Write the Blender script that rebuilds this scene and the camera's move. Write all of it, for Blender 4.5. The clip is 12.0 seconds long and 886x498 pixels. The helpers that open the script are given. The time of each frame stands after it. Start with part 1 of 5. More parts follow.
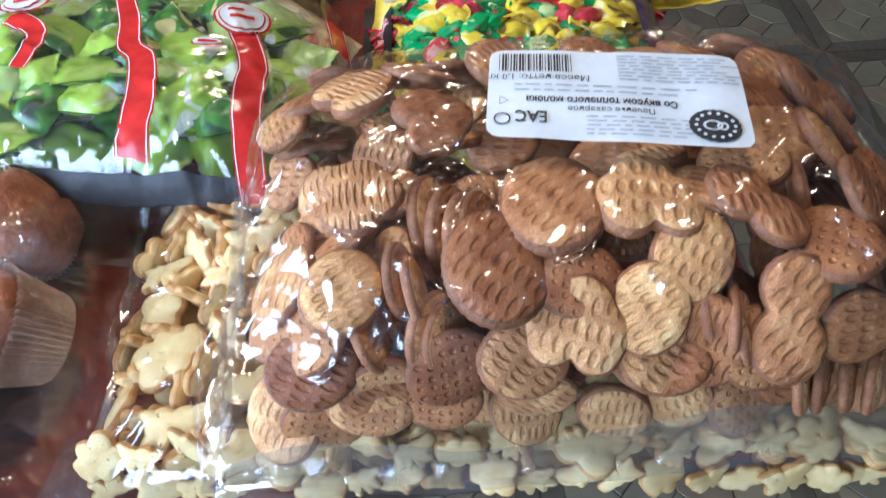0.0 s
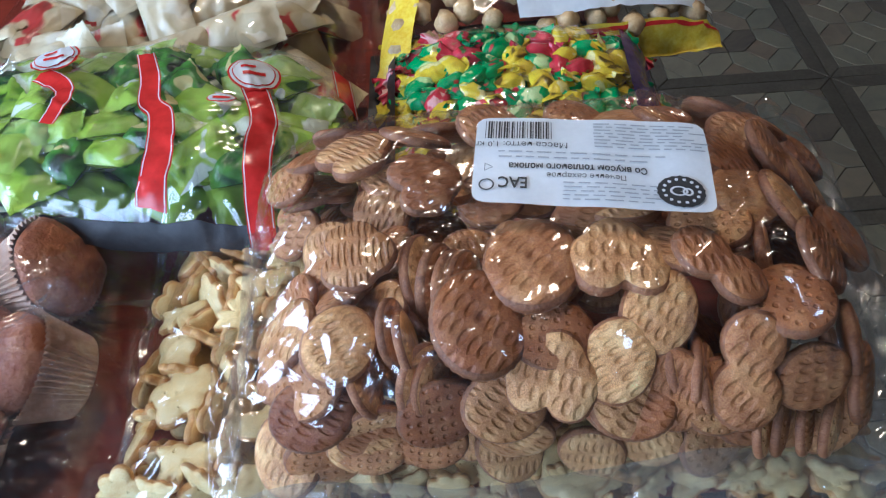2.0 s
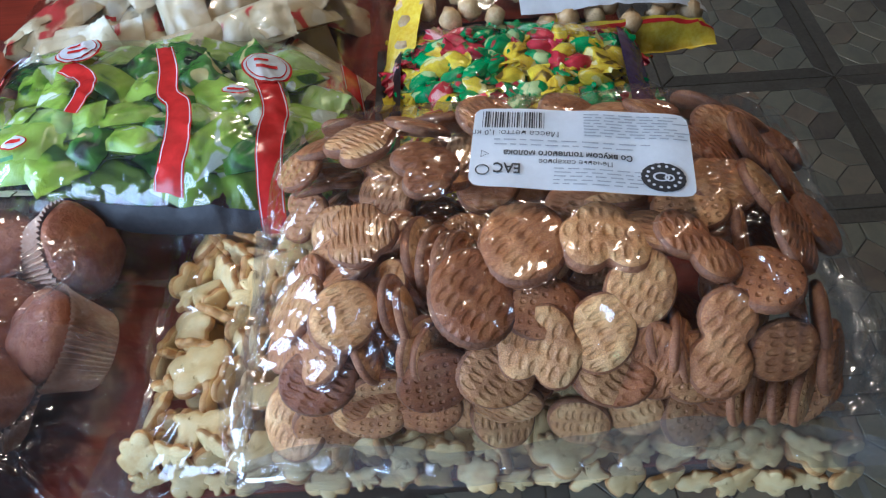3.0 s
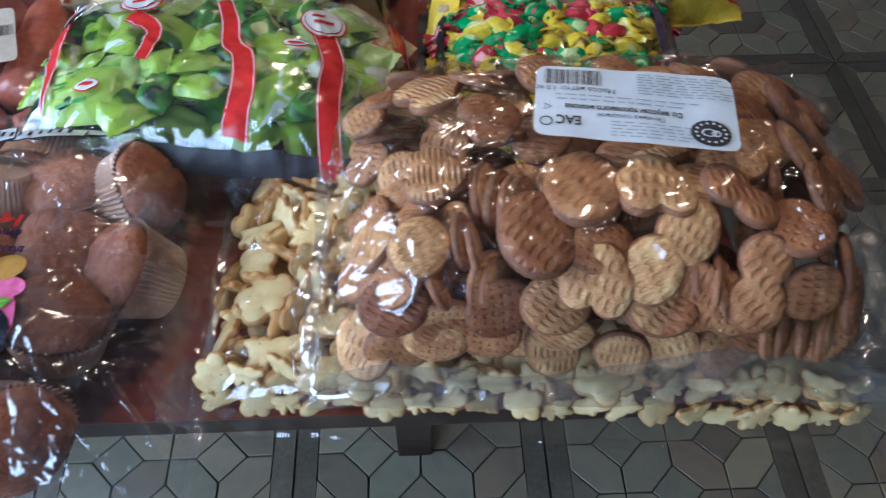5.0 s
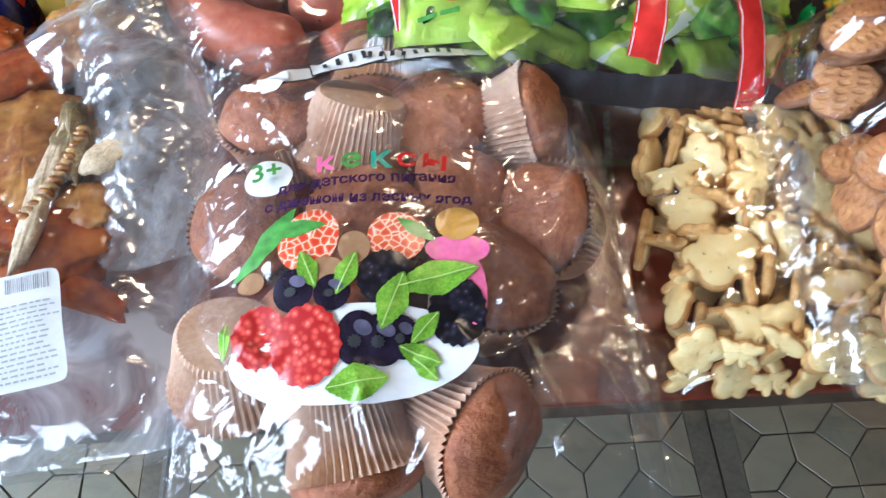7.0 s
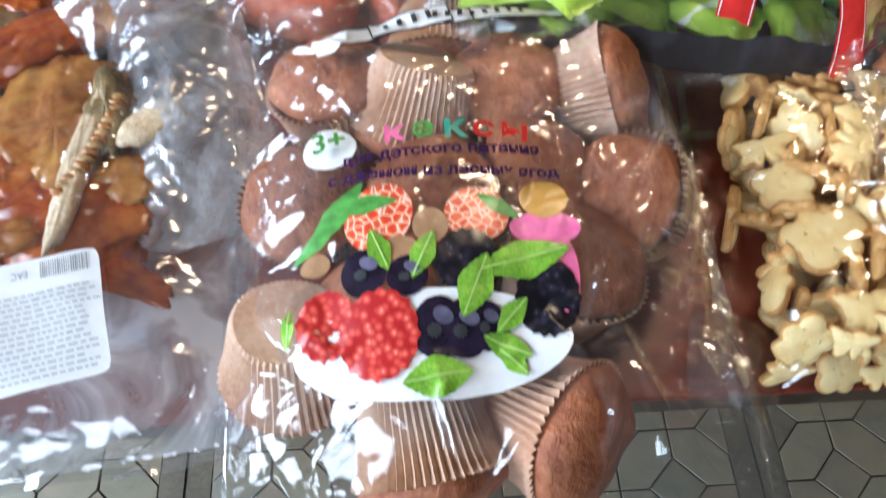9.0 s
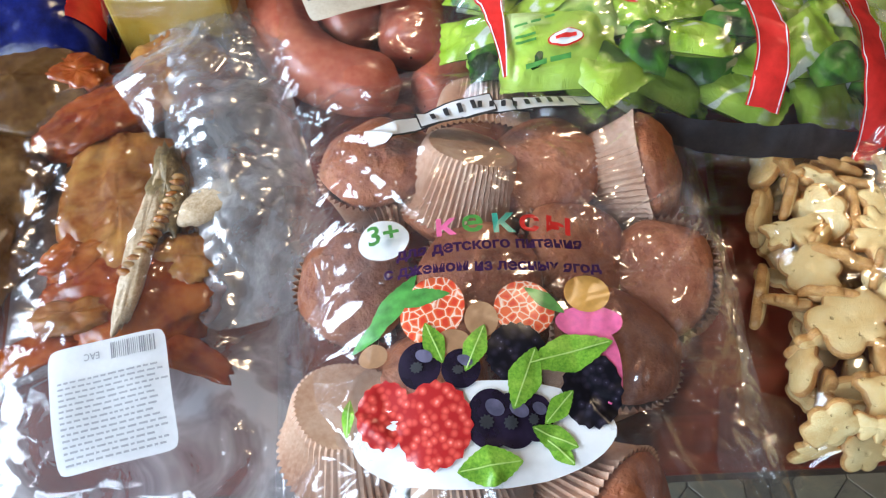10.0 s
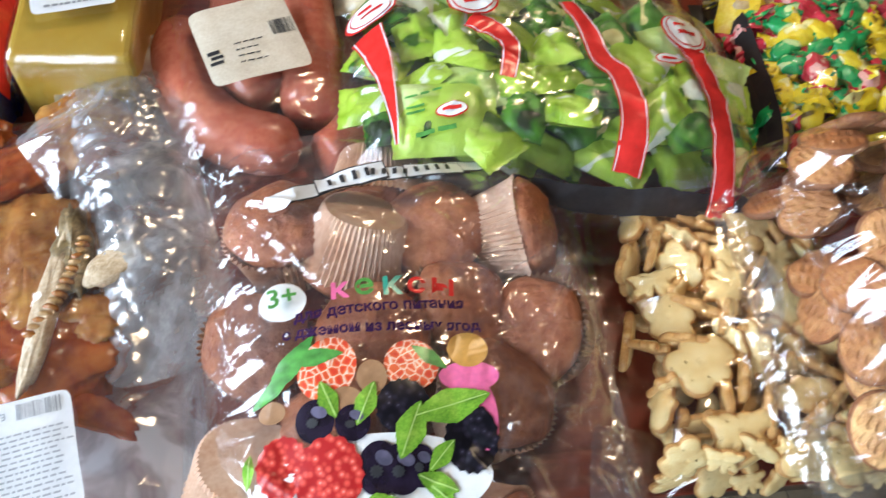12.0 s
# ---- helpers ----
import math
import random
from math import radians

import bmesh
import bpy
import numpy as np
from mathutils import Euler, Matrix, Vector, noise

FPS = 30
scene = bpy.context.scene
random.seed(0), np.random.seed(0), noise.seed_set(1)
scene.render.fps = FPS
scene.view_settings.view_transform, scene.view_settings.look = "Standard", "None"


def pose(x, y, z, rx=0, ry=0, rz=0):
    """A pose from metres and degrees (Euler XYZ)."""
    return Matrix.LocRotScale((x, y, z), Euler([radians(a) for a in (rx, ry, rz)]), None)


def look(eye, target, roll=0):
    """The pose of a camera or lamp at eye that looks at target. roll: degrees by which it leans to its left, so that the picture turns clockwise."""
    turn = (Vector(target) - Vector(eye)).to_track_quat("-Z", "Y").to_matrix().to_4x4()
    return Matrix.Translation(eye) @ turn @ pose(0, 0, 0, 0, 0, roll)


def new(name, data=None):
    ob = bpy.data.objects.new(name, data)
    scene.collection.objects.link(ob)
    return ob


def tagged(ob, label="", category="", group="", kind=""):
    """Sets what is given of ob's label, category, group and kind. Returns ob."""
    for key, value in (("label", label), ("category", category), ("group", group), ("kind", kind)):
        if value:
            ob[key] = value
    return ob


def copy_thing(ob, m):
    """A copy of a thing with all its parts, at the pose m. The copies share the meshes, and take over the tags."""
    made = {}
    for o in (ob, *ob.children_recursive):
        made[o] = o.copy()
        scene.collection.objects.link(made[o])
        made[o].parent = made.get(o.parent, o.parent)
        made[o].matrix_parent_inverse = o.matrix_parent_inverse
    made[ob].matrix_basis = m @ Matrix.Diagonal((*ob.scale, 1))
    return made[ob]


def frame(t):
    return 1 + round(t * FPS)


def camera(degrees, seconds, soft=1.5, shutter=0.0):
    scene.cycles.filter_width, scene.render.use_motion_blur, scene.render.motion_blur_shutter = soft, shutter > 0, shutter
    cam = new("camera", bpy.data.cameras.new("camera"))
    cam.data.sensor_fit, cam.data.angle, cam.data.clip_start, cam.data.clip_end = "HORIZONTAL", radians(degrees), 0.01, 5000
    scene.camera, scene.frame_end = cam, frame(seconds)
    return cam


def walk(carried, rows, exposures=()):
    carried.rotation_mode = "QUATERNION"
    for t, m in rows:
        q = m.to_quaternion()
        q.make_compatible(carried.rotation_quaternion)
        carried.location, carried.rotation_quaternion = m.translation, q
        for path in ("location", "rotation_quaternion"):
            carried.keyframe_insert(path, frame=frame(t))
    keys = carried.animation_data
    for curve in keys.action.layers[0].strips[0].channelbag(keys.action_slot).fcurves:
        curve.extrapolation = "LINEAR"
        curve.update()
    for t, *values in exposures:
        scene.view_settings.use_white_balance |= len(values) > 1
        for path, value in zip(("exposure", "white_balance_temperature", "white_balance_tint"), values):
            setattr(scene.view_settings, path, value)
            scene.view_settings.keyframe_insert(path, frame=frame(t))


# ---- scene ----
import collections

cam = camera(59.8, 12.0, 1.2, 0.4)
PATH = [
    (0, (-1.056, -1.477, 1.234), (-0.977, -0.253, -0.346), -1.4),
    (0.5, (-1.05, -1.469, 1.252), (-0.962, -0.223, -0.31), -1.0),
    (1, (-1.042, -1.464, 1.251), (-0.956, -0.213, -0.307), -0.9),
    (1.5, (-1.041, -1.466, 1.258), (-0.984, -0.222, -0.307), -2.1),
    (2, (-1.043, -1.483, 1.272), (-1.002, -0.227, -0.284), -2.8),
    (2.5, (-1.038, -1.498, 1.284), (-1.015, -0.246, -0.275), -3.3),
    (4.3, (-1.052, -1.524, 1.292), (-1.035, -0.272, -0.267), -2.6),
    (4.5, (-1.056, -1.527, 1.294), (-1.004, -0.281, -0.269), -1.2),
    (5, (-1.085, -1.547, 1.308), (-1.033, -0.345, -0.289), 0.2),
    (5.5, (-1.161, -1.546, 1.302), (-1.104, -0.334, -0.288), 2.4),
    (6, (-1.258, -1.528, 1.295), (-1.173, -0.359, -0.326), 1.1),
    (6.5, (-1.34, -1.497, 1.269), (-1.221, -0.394, -0.395), 3.1),
    (7, (-1.377, -1.464, 1.236), (-1.268, -0.427, -0.47), 2.7),
    (7.2, (-1.385, -1.467, 1.224), (-1.288, -0.423, -0.478), 2.3),
    (8.8, (-1.41, -1.456, 1.185), (-1.306, -0.445, -0.537), 2.8),
    (9, (-1.411, -1.443, 1.201), (-1.316, -0.444, -0.529), 2.3),
    (9.5, (-1.424, -1.418, 1.239), (-1.323, -0.412, -0.486), 3.7),
    (10, (-1.431, -1.417, 1.242), (-1.354, -0.41, -0.484), 1.8),
    (10.5, (-1.436, -1.425, 1.238), (-1.335, -0.426, -0.492), 2.7),
    (11, (-1.443, -1.425, 1.245), (-1.321, -0.419, -0.479), 4.0),
    (11.5, (-1.434, -1.422, 1.263), (-1.247, -0.404, -0.448), 6.6),
    (12, (-1.418, -1.416, 1.288), (-1.131, -0.391, -0.405), 10.8),
]
scene_exposures = [(0.0, 0.33, 4850, 10), (0.5, 0.42, 4800, 10), (1.0, -0.12, 4750, 10), (1.5, -0.15, 4750, 10), (2.5, -0.25, 4700, 10), (4.5, -0.35, 4700, 10), (5.5, -0.36, 4700, 10), (6.5, 0.02, 5150, 10), (9.0, -0.07, 5600, 10), (10.5, -0.25, 5700, 10), (12.0, -0.08, 5780, 10)]
walk(cam, [(t, look(eye, target, roll)) for t, eye, target, roll in PATH], scene_exposures)

# ---- world and lights ----
world = bpy.data.worlds.new("world")
scene.world = world
world.use_nodes = True
wn = world.node_tree
sky = wn.nodes.new("ShaderNodeTexSky")
sky.sky_type, sky.sun_disc = "NISHITA", False
sky.sun_elevation, sky.sun_rotation = radians(38), radians(-70)
wn.links.new(sky.outputs[0], wn.nodes["Background"].inputs[0])
wn.nodes["Background"].inputs[1].default_value = 0.12


def area_lamp(name, m, sx, sy, watts, colour):
    data = bpy.data.lights.new(name, "AREA")
    data.shape, data.size, data.size_y, data.energy, data.color = "RECTANGLE", sx, sy, watts, colour
    ob = new(name, data)
    ob.matrix_world = m
    return ob


# daylight in the two window openings, and one warm lamp under the ceiling
area_lamp("daylight_side", look((-3.36, -1.3, 1.65), (-1.2, -1.2, 0.9)), 1.5, 1.2, 92, (0.84, 0.93, 1.0))
area_lamp("daylight_back", look((-2.45, -3.26, 1.65), (-1.2, -1.2, 0.8)), 1.0, 1.2, 46, (0.86, 0.94, 1.0))
bulb = bpy.data.lights.new("bulb", "POINT")
bulb.energy, bulb.color, bulb.shadow_soft_size = 32, (1.0, 0.73, 0.44), 0.12
new("bulb", bulb).location = (-1.05, -0.42, 2.24)


# ---- materials ----
def material(name, rough=0.5, metal=0.0, spec=0.5):
    m = bpy.data.materials.new(name)
    m.use_nodes = True
    b = m.node_tree.nodes["Principled BSDF"]
    b.inputs["Roughness"].default_value, b.inputs["Metallic"].default_value = rough, metal
    b.inputs["Specular IOR Level"].default_value = spec
    return m, m.node_tree, b


def node(tree, kind, **values):
    n = tree.nodes.new(kind)
    for key, value in values.items():
        n.inputs[key.replace("_", " ")].default_value = value
    return n


def ramp(tree, source, *stops):
    r = tree.nodes.new("ShaderNodeValToRGB")
    while len(r.color_ramp.elements) < len(stops):
        r.color_ramp.elements.new(0.5)
    for e, (pos, col) in zip(r.color_ramp.elements, stops):
        e.position, e.color = pos, (*col, 1)
    tree.links.new(source, r.inputs[0])
    return r.outputs[0]


def coords(tree, scale=1.0, shift=False):
    c = tree.nodes.new("ShaderNodeTexCoord")
    out = c.outputs["Object"]
    if shift:
        info = tree.nodes.new("ShaderNodeObjectInfo")
        mul = node(tree, "ShaderNodeMath")
        mul.operation, mul.inputs[1].default_value = "MULTIPLY", 37.0
        tree.links.new(info.outputs["Random"], mul.inputs[0])
        add = tree.nodes.new("ShaderNodeVectorMath")
        tree.links.new(out, add.inputs[0])
        tree.links.new(mul.outputs[0], add.inputs[1])
        out = add.outputs[0]
    return out


def noise_tex(tree, where, scale, detail=4.0, rough=0.55, distort=0.0):
    n = node(tree, "ShaderNodeTexNoise", Scale=scale, Detail=detail, Roughness=rough, Distortion=distort)
    tree.links.new(where, n.inputs["Vector"])
    return n.outputs["Fac"]


def mix(tree, fac, a, b, blend="MIX"):
    n = tree.nodes.new("ShaderNodeMix")
    n.data_type, n.blend_type = "RGBA", blend
    for value, socket in ((fac, n.inputs[0]), (a, n.inputs[6]), (b, n.inputs[7])):
        if isinstance(value, (int, float)):
            socket.default_value = value
        elif isinstance(value, tuple):
            socket.default_value = (*value, 1)
        else:
            tree.links.new(value, socket)
    return n.outputs[2]


def bump(tree, b, height, strength, distance):
    n = node(tree, "ShaderNodeBump", Strength=strength, Distance=distance)
    tree.links.new(height, n.inputs["Height"])
    tree.links.new(n.outputs[0], b.inputs["Normal"])


def mottled(name, dark, mid, light, scale, rough=0.5, relief=0.3, dist=0.001, fine=8.0, spec=0.5, vary=0.25, sss=0.0, rim=None, tones=None, start=0.30):
    """A surface of three tones, mottled at two scales, each object a little different."""
    m, t, b = material(name, rough, 0.0, spec)
    where = coords(t, shift=True)
    big, small = noise_tex(t, where, scale), noise_tex(t, where, scale * fine, 6, 0.6)
    col = ramp(t, big, (0.3, dark), (0.52, mid), (0.72, light))
    col = mix(t, 0.45, col, ramp(t, small, (0.3, dark), (0.7, light)), "MIX")
    if rim:
        # baked browner towards the rim
        sep = t.nodes.new("ShaderNodeVectorMath")
        sep.operation = "LENGTH"
        t.links.new(coords(t), sep.inputs[0])
        far = ramp(t, sep.outputs["Value"], (start, (0, 0, 0)), (0.52, (0.75, 0.75, 0.75)))
        col = mix(t, far, col, rim)
    info = t.nodes.new("ShaderNodeObjectInfo")
    if tones:
        tone = ramp(t, info.outputs["Random"], *[(k / (len(tones) - 1), c) for k, c in enumerate(tones)])
    else:
        tone = ramp(t, info.outputs["Random"], (0.0, (1 - vary,) * 3), (1.0, (1.0 + vary * 0.4,) * 3))
    col = mix(t, 1.0, col, tone, "MULTIPLY")
    t.links.new(col, b.inputs["Base Color"])
    bump(t, b, small, relief, dist)
    if sss:
        b.inputs["Subsurface Weight"].default_value = sss
        b.inputs["Subsurface Radius"].default_value = (0.006, 0.003, 0.0015)
    return m


def plain(name, colour, rough=0.45, spec=0.5, grain=0.06, scale=300.0, coat=0.0):
    m, t, b = material(name, rough, 0.0, spec)
    n = noise_tex(t, coords(t), scale, 3)
    lo, hi = tuple(c * (1 - grain * 2) for c in colour), tuple(min(1, c * (1 + grain)) for c in colour)
    t.links.new(ramp(t, n, (0.3, lo), (0.7, hi)), b.inputs["Base Color"])
    b.inputs["Coat Weight"].default_value = coat
    b.inputs["Coat Roughness"].default_value = 0.08
    return m


def film_material(name, milk=0.0, tint=(1, 1, 1), gloss=0.9, rough=0.10, extra=0.012, crinkle=0.35):
    """Thin clear plastic: see-through, with a sharp gloss; milk makes it cloudy."""
    m = bpy.data.materials.new(name)
    m.use_nodes = True
    t = m.node_tree
    t.nodes.clear()
    out, clear, shine = t.nodes.new("ShaderNodeOutputMaterial"), t.nodes.new("ShaderNodeBsdfTransparent"), t.nodes.new("ShaderNodeBsdfGlossy")
    clear.inputs[0].default_value = (*tint, 1)
    shine.inputs["Color"].default_value = (gloss, gloss, gloss, 1)
    shine.inputs["Roughness"].default_value = rough
    where = coords(t)
    # flat facets that meet in sharp creases, at two sizes and turns
    warp = node(t, "ShaderNodeTexNoise", Scale=22.0, Detail=2.0)
    t.links.new(where, warp.inputs["Vector"])
    shifted = t.nodes.new("ShaderNodeVectorMath")
    shifted.operation, shifted.inputs[1].default_value = "MULTIPLY_ADD", (0.03, 0.03, 0.0)
    t.links.new(warp.outputs["Color"], shifted.inputs[0])
    t.links.new(where, shifted.inputs[2])
    heights = []
    for turn, stretch, scale in ((0.6, 3.2, 13.0), (-0.9, 2.4, 31.0)):
        mp = t.nodes.new("ShaderNodeMapping")
        mp.inputs["Scale"].default_value, mp.inputs["Rotation"].default_value = (1.0, stretch, 0.05), (0, 0, turn)
        t.links.new(shifted.outputs[0], mp.inputs[0])
        v = t.nodes.new("ShaderNodeTexVoronoi")
        v.distance = "CHEBYCHEV"
        v.inputs["Scale"].default_value = scale
        t.links.new(mp.outputs[0], v.inputs["Vector"])
        heights.append(v.outputs["Distance"])
    total = t.nodes.new("ShaderNodeMath")
    total.operation, total.inputs[1].default_value = "MULTIPLY_ADD", 0.4
    t.links.new(heights[1], total.inputs[0])
    t.links.new(heights[0], total.inputs[2])
    bp = node(t, "ShaderNodeBump", Strength=crinkle, Distance=0.0045)
    t.links.new(total.outputs[0], bp.inputs["Height"])
    t.links.new(bp.outputs[0], shine.inputs["Normal"])
    fres = node(t, "ShaderNodeFresnel", IOR=1.5)
    add = t.nodes.new("ShaderNodeMath")
    add.operation, add.use_clamp = "MULTIPLY_ADD", True
    add.inputs[1].default_value, add.inputs[2].default_value = 1.5, extra
    cap = t.nodes.new("ShaderNodeMath")
    cap.operation, cap.inputs[1].default_value = "MINIMUM", 0.16
    t.links.new(fres.outputs[0], cap.inputs[0])
    t.links.new(cap.outputs[0], add.inputs[0])
    base = clear.outputs[0]
    if milk:
        white = t.nodes.new("ShaderNodeBsdfTranslucent")
        front = t.nodes.new("ShaderNodeBsdfDiffuse")
        for w in (white, front):
            w.inputs[0].default_value = (0.82, 0.84, 0.86, 1)
        both, cloud = t.nodes.new("ShaderNodeMixShader"), t.nodes.new("ShaderNodeMixShader")
        t.links.new(white.outputs[0], both.inputs[1])
        t.links.new(front.outputs[0], both.inputs[2])
        patch = ramp(t, noise_tex(t, where, 17, 5, 0.6, 0.8), (0.38, (milk * 0.3,) * 3), (0.55, (milk,) * 3), (0.72, (milk * 2.4,) * 3))
        t.links.new(patch, cloud.inputs[0])
        t.links.new(base, cloud.inputs[1])
        t.links.new(both.outputs[0], cloud.inputs[2])
        base = cloud.outputs[0]
    sheen, dull = t.nodes.new("ShaderNodeMixShader"), t.nodes.new("ShaderNodeBsdfGlossy")
    dull.inputs["Color"].default_value, dull.inputs["Roughness"].default_value = (0.9, 0.92, 0.95, 1), 0.32
    sheen.inputs[0].default_value = 0.006
    t.links.new(base, sheen.inputs[1])
    t.links.new(dull.outputs[0], sheen.inputs[2])
    base = sheen.outputs[0]
    last = t.nodes.new("ShaderNodeMixShader")
    t.links.new(add.outputs[0], last.inputs[0])
    t.links.new(base, last.inputs[1])
    t.links.new(shine.outputs[0], last.inputs[2])
    t.links.new(last.outputs[0], out.inputs[0])
    return m



def stamp(m, across, along, turn, size, deep):
    """Press rows of short dashes into a baked material: so many across and along one biscuit."""
    t = m.node_tree
    b = t.nodes["Principled BSDF"]
    spin, mp = t.nodes.new("ShaderNodeMapping"), t.nodes.new("ShaderNodeMapping")
    spin.inputs["Rotation"].default_value = (0, 0, radians(turn))
    mp.inputs["Scale"].default_value = (across, along, 0.01)
    t.links.new(coords(t), spin.inputs[0])
    t.links.new(spin.outputs[0], mp.inputs[0])
    v = t.nodes.new("ShaderNodeTexVoronoi")
    v.inputs["Scale"].default_value, v.inputs["Randomness"].default_value = 1.0, 0.22
    t.links.new(mp.outputs[0], v.inputs["Vector"])
    height = ramp(t, v.outputs["Distance"], (size * 0.55, (0, 0, 0)), (size, (1, 1, 1)))
    bp = node(t, "ShaderNodeBump", Strength=1.0, Distance=deep)
    t.links.new(height, bp.inputs["Height"])
    t.links.new(b.inputs["Normal"].links[0].from_socket, bp.inputs["Normal"])
    t.links.new(bp.outputs[0], b.inputs["Normal"])
    return m


def biscuit_material(name, *press):
    m = mottled(name, (0.30, 0.095, 0.030), (0.57, 0.265, 0.095), (0.90, 0.60, 0.28), 3.6, 0.36, 0.9, 0.0009, 16, 0.5, 0.0, rim=(0.22, 0.075, 0.028), tones=((0.46, 0.28, 0.20), (0.80, 0.60, 0.48), (1.05, 0.98, 0.88), (1.5, 1.6, 1.5)), start=0.41)
    return stamp(m, *press)


COOKIE = biscuit_material("slant_stamped_biscuit", 4.2, 10, 38, 0.42, 0.0008)
COOKIE_ROWS = biscuit_material("row_stamped_biscuit", 4.6, 9, 6, 0.42, 0.0008)
COOKIE_WAVE = biscuit_material("wave_stamped_biscuit", 2.6, 13, 84, 0.46, 0.0013)
COOKIE_DOTS = biscuit_material("dot_stamped_biscuit", 8, 8, 10, 0.30, 0.0010)
CRACKER = stamp(mottled("pale_cracker", (0.74, 0.45, 0.14), (0.90, 0.69, 0.30), (0.95, 0.81, 0.44), 3.2, 0.33, 0.7, 0.0007, 14, 0.5, 0.14, rim=(0.70, 0.36, 0.10), start=0.38), 5, 4.4, 25, 0.12, 0.0012)
CRACKER_SIDE = mottled("browned_cracker_side", (0.46, 0.19, 0.045), (0.66, 0.34, 0.09), (0.84, 0.58, 0.24), 5, 0.4, 0.7, 0.0007, 8, 0.5, 0.2)
COOKIE_SIDE = mottled("browned_biscuit_side", (0.15, 0.045, 0.018), (0.29, 0.105, 0.04), (0.50, 0.24, 0.10), 5, 0.4, 0.9, 0.0009, 8, 0.5, 0.3)
MUFFIN = mottled("muffin_crumb", (0.20, 0.048, 0.021), (0.39, 0.118, 0.050), (0.62, 0.27, 0.12), 30, 0.42, 1.0, 0.0035, 5, 0.4, 0.35)
LINER = mottled("waxed_paper", (0.46, 0.24, 0.14), (0.62, 0.385, 0.25), (0.76, 0.56, 0.41), 38, 0.5, 0.2, 0.0004, 10, 0.4, 0.25)
FISH = mottled("dried_fish", (0.15, 0.012, 0.003), (0.32, 0.044, 0.008), (0.48, 0.17, 0.03), 22, 0.2, 0.5, 0.001, 6, 0.6, 0.1, 0.15)
FISH_TAN = mottled("golden_dried_fish", (0.18, 0.028, 0.005), (0.34, 0.115, 0.018), (0.56, 0.31, 0.08), 22, 0.2, 0.9, 0.001, 6, 0.6, 0.1, 0.15)
FISH_DARK = mottled("brown_dried_fish", (0.07, 0.025, 0.008), (0.15, 0.07, 0.02), (0.28, 0.16, 0.05), 24, 0.25, 0.5, 0.001, 6, 0.6, 0.1, 0.1)
FISH_BONE = mottled("fish_bone", (0.35, 0.22, 0.10), (0.66, 0.50, 0.30), (0.82, 0.72, 0.55), 60, 0.45, 0.5, 0.0008)
FISH_GOLD = mottled("fish_spine", (0.30, 0.14, 0.03), (0.46, 0.26, 0.08), (0.60, 0.40, 0.18), 60, 0.3, 0.5, 0.0008)
FISH_SKIN = mottled("fish_skin", (0.05, 0.04, 0.025), (0.20, 0.14, 0.06), (0.40, 0.28, 0.12), 50, 0.3, 0.6, 0.001)
SAUSAGE = mottled("smoked_sausage", (0.34, 0.075, 0.045), (0.43, 0.115, 0.07), (0.54, 0.20, 0.11), 18, 0.24, 0.4, 0.0008, 8, 0.5, 0.15, 0.1)
CHEESE = mottled("cheese", (0.36, 0.21, 0.02), (0.42, 0.27, 0.03), (0.46, 0.32, 0.06), 10, 0.4, 0.1, 0.0005, 12, 0.4, 0.02, 0.1)
FILM = film_material("clear_film")
# the slight milk of these two films paints in the white haze of reflections
FILM_CRUMPLED = film_material("crumpled_clear_film", 0.03, (0.99, 0.99, 0.99), 0.95, 0.12, 0.015, 0.5)
FILM_PRINTED = film_material("printed_clear_film", 0.07, (0.99, 0.99, 0.99), 0.95, 0.11, 0.025, 0.6)
FILM_CREASED = film_material("creased_clear_film", 0.0, (1, 1, 1), 0.95, 0.10, 0.02, 0.7)
FILM_STIFF = film_material("stiff_clear_film", 0.0, (0.98, 0.98, 0.98), 0.95, 0.09, 0.01)
FILM_BACK = film_material("white_backing_film", 0.62, (0.95, 0.96, 0.98), 0.9, 0.15, 0.03)
FILM_MILKY = film_material("cloudy_film", 0.42, (0.95, 0.96, 0.98), 0.95, 0.18, 0.06, 0.6)
FILM_HAZY = film_material("hazy_film", 0.20, (0.96, 0.97, 0.98), 0.95, 0.14, 0.05, 0.6)
FILM_SEAL = film_material("crinkled_seal", 0.12, (0.95, 0.96, 0.97), 0.95, 0.1, 0.06)
CLEAR = {FILM, FILM_CREASED, FILM_CRUMPLED, FILM_PRINTED, FILM_STIFF}
PAPER = plain("label_paper", (0.76, 0.77, 0.78), 0.4, 0.4, 0.02)
PARCHMENT = mottled("parchment_label", (0.60, 0.50, 0.36), (0.72, 0.63, 0.48), (0.80, 0.73, 0.60), 60, 0.5, 0.1, 0.0003)
INK = plain("black_ink", (0.025, 0.025, 0.028), 0.5)
INK_GREY = plain("grey_ink", (0.30, 0.31, 0.33), 0.5)
PURPLE_INK = plain("purple_ink", (0.035, 0.008, 0.05), 0.6, 0.15)
INK_PALE = plain("pale_grey_ink", (0.42, 0.43, 0.45), 0.5)
RED_PRINT = plain("red_print", (0.66, 0.032, 0.025), 0.25, 0.5, 0.08, 120)
WHITE_PRINT = plain("white_print", (0.80, 0.80, 0.79), 0.28, 0.5, 0.03, 120)
PINK_PRINT = plain("pink_print", (0.80, 0.16, 0.34), 0.3)
GREEN_PRINT = plain("green_print", (0.10, 0.32, 0.06), 0.3, 0.5, 0.2, 150)
LEAF_PRINT = mottled("leaf_print", (0.06, 0.20, 0.01), (0.17, 0.40, 0.02), (0.40, 0.62, 0.08), 95, 0.3, 0.05, 0.0002)


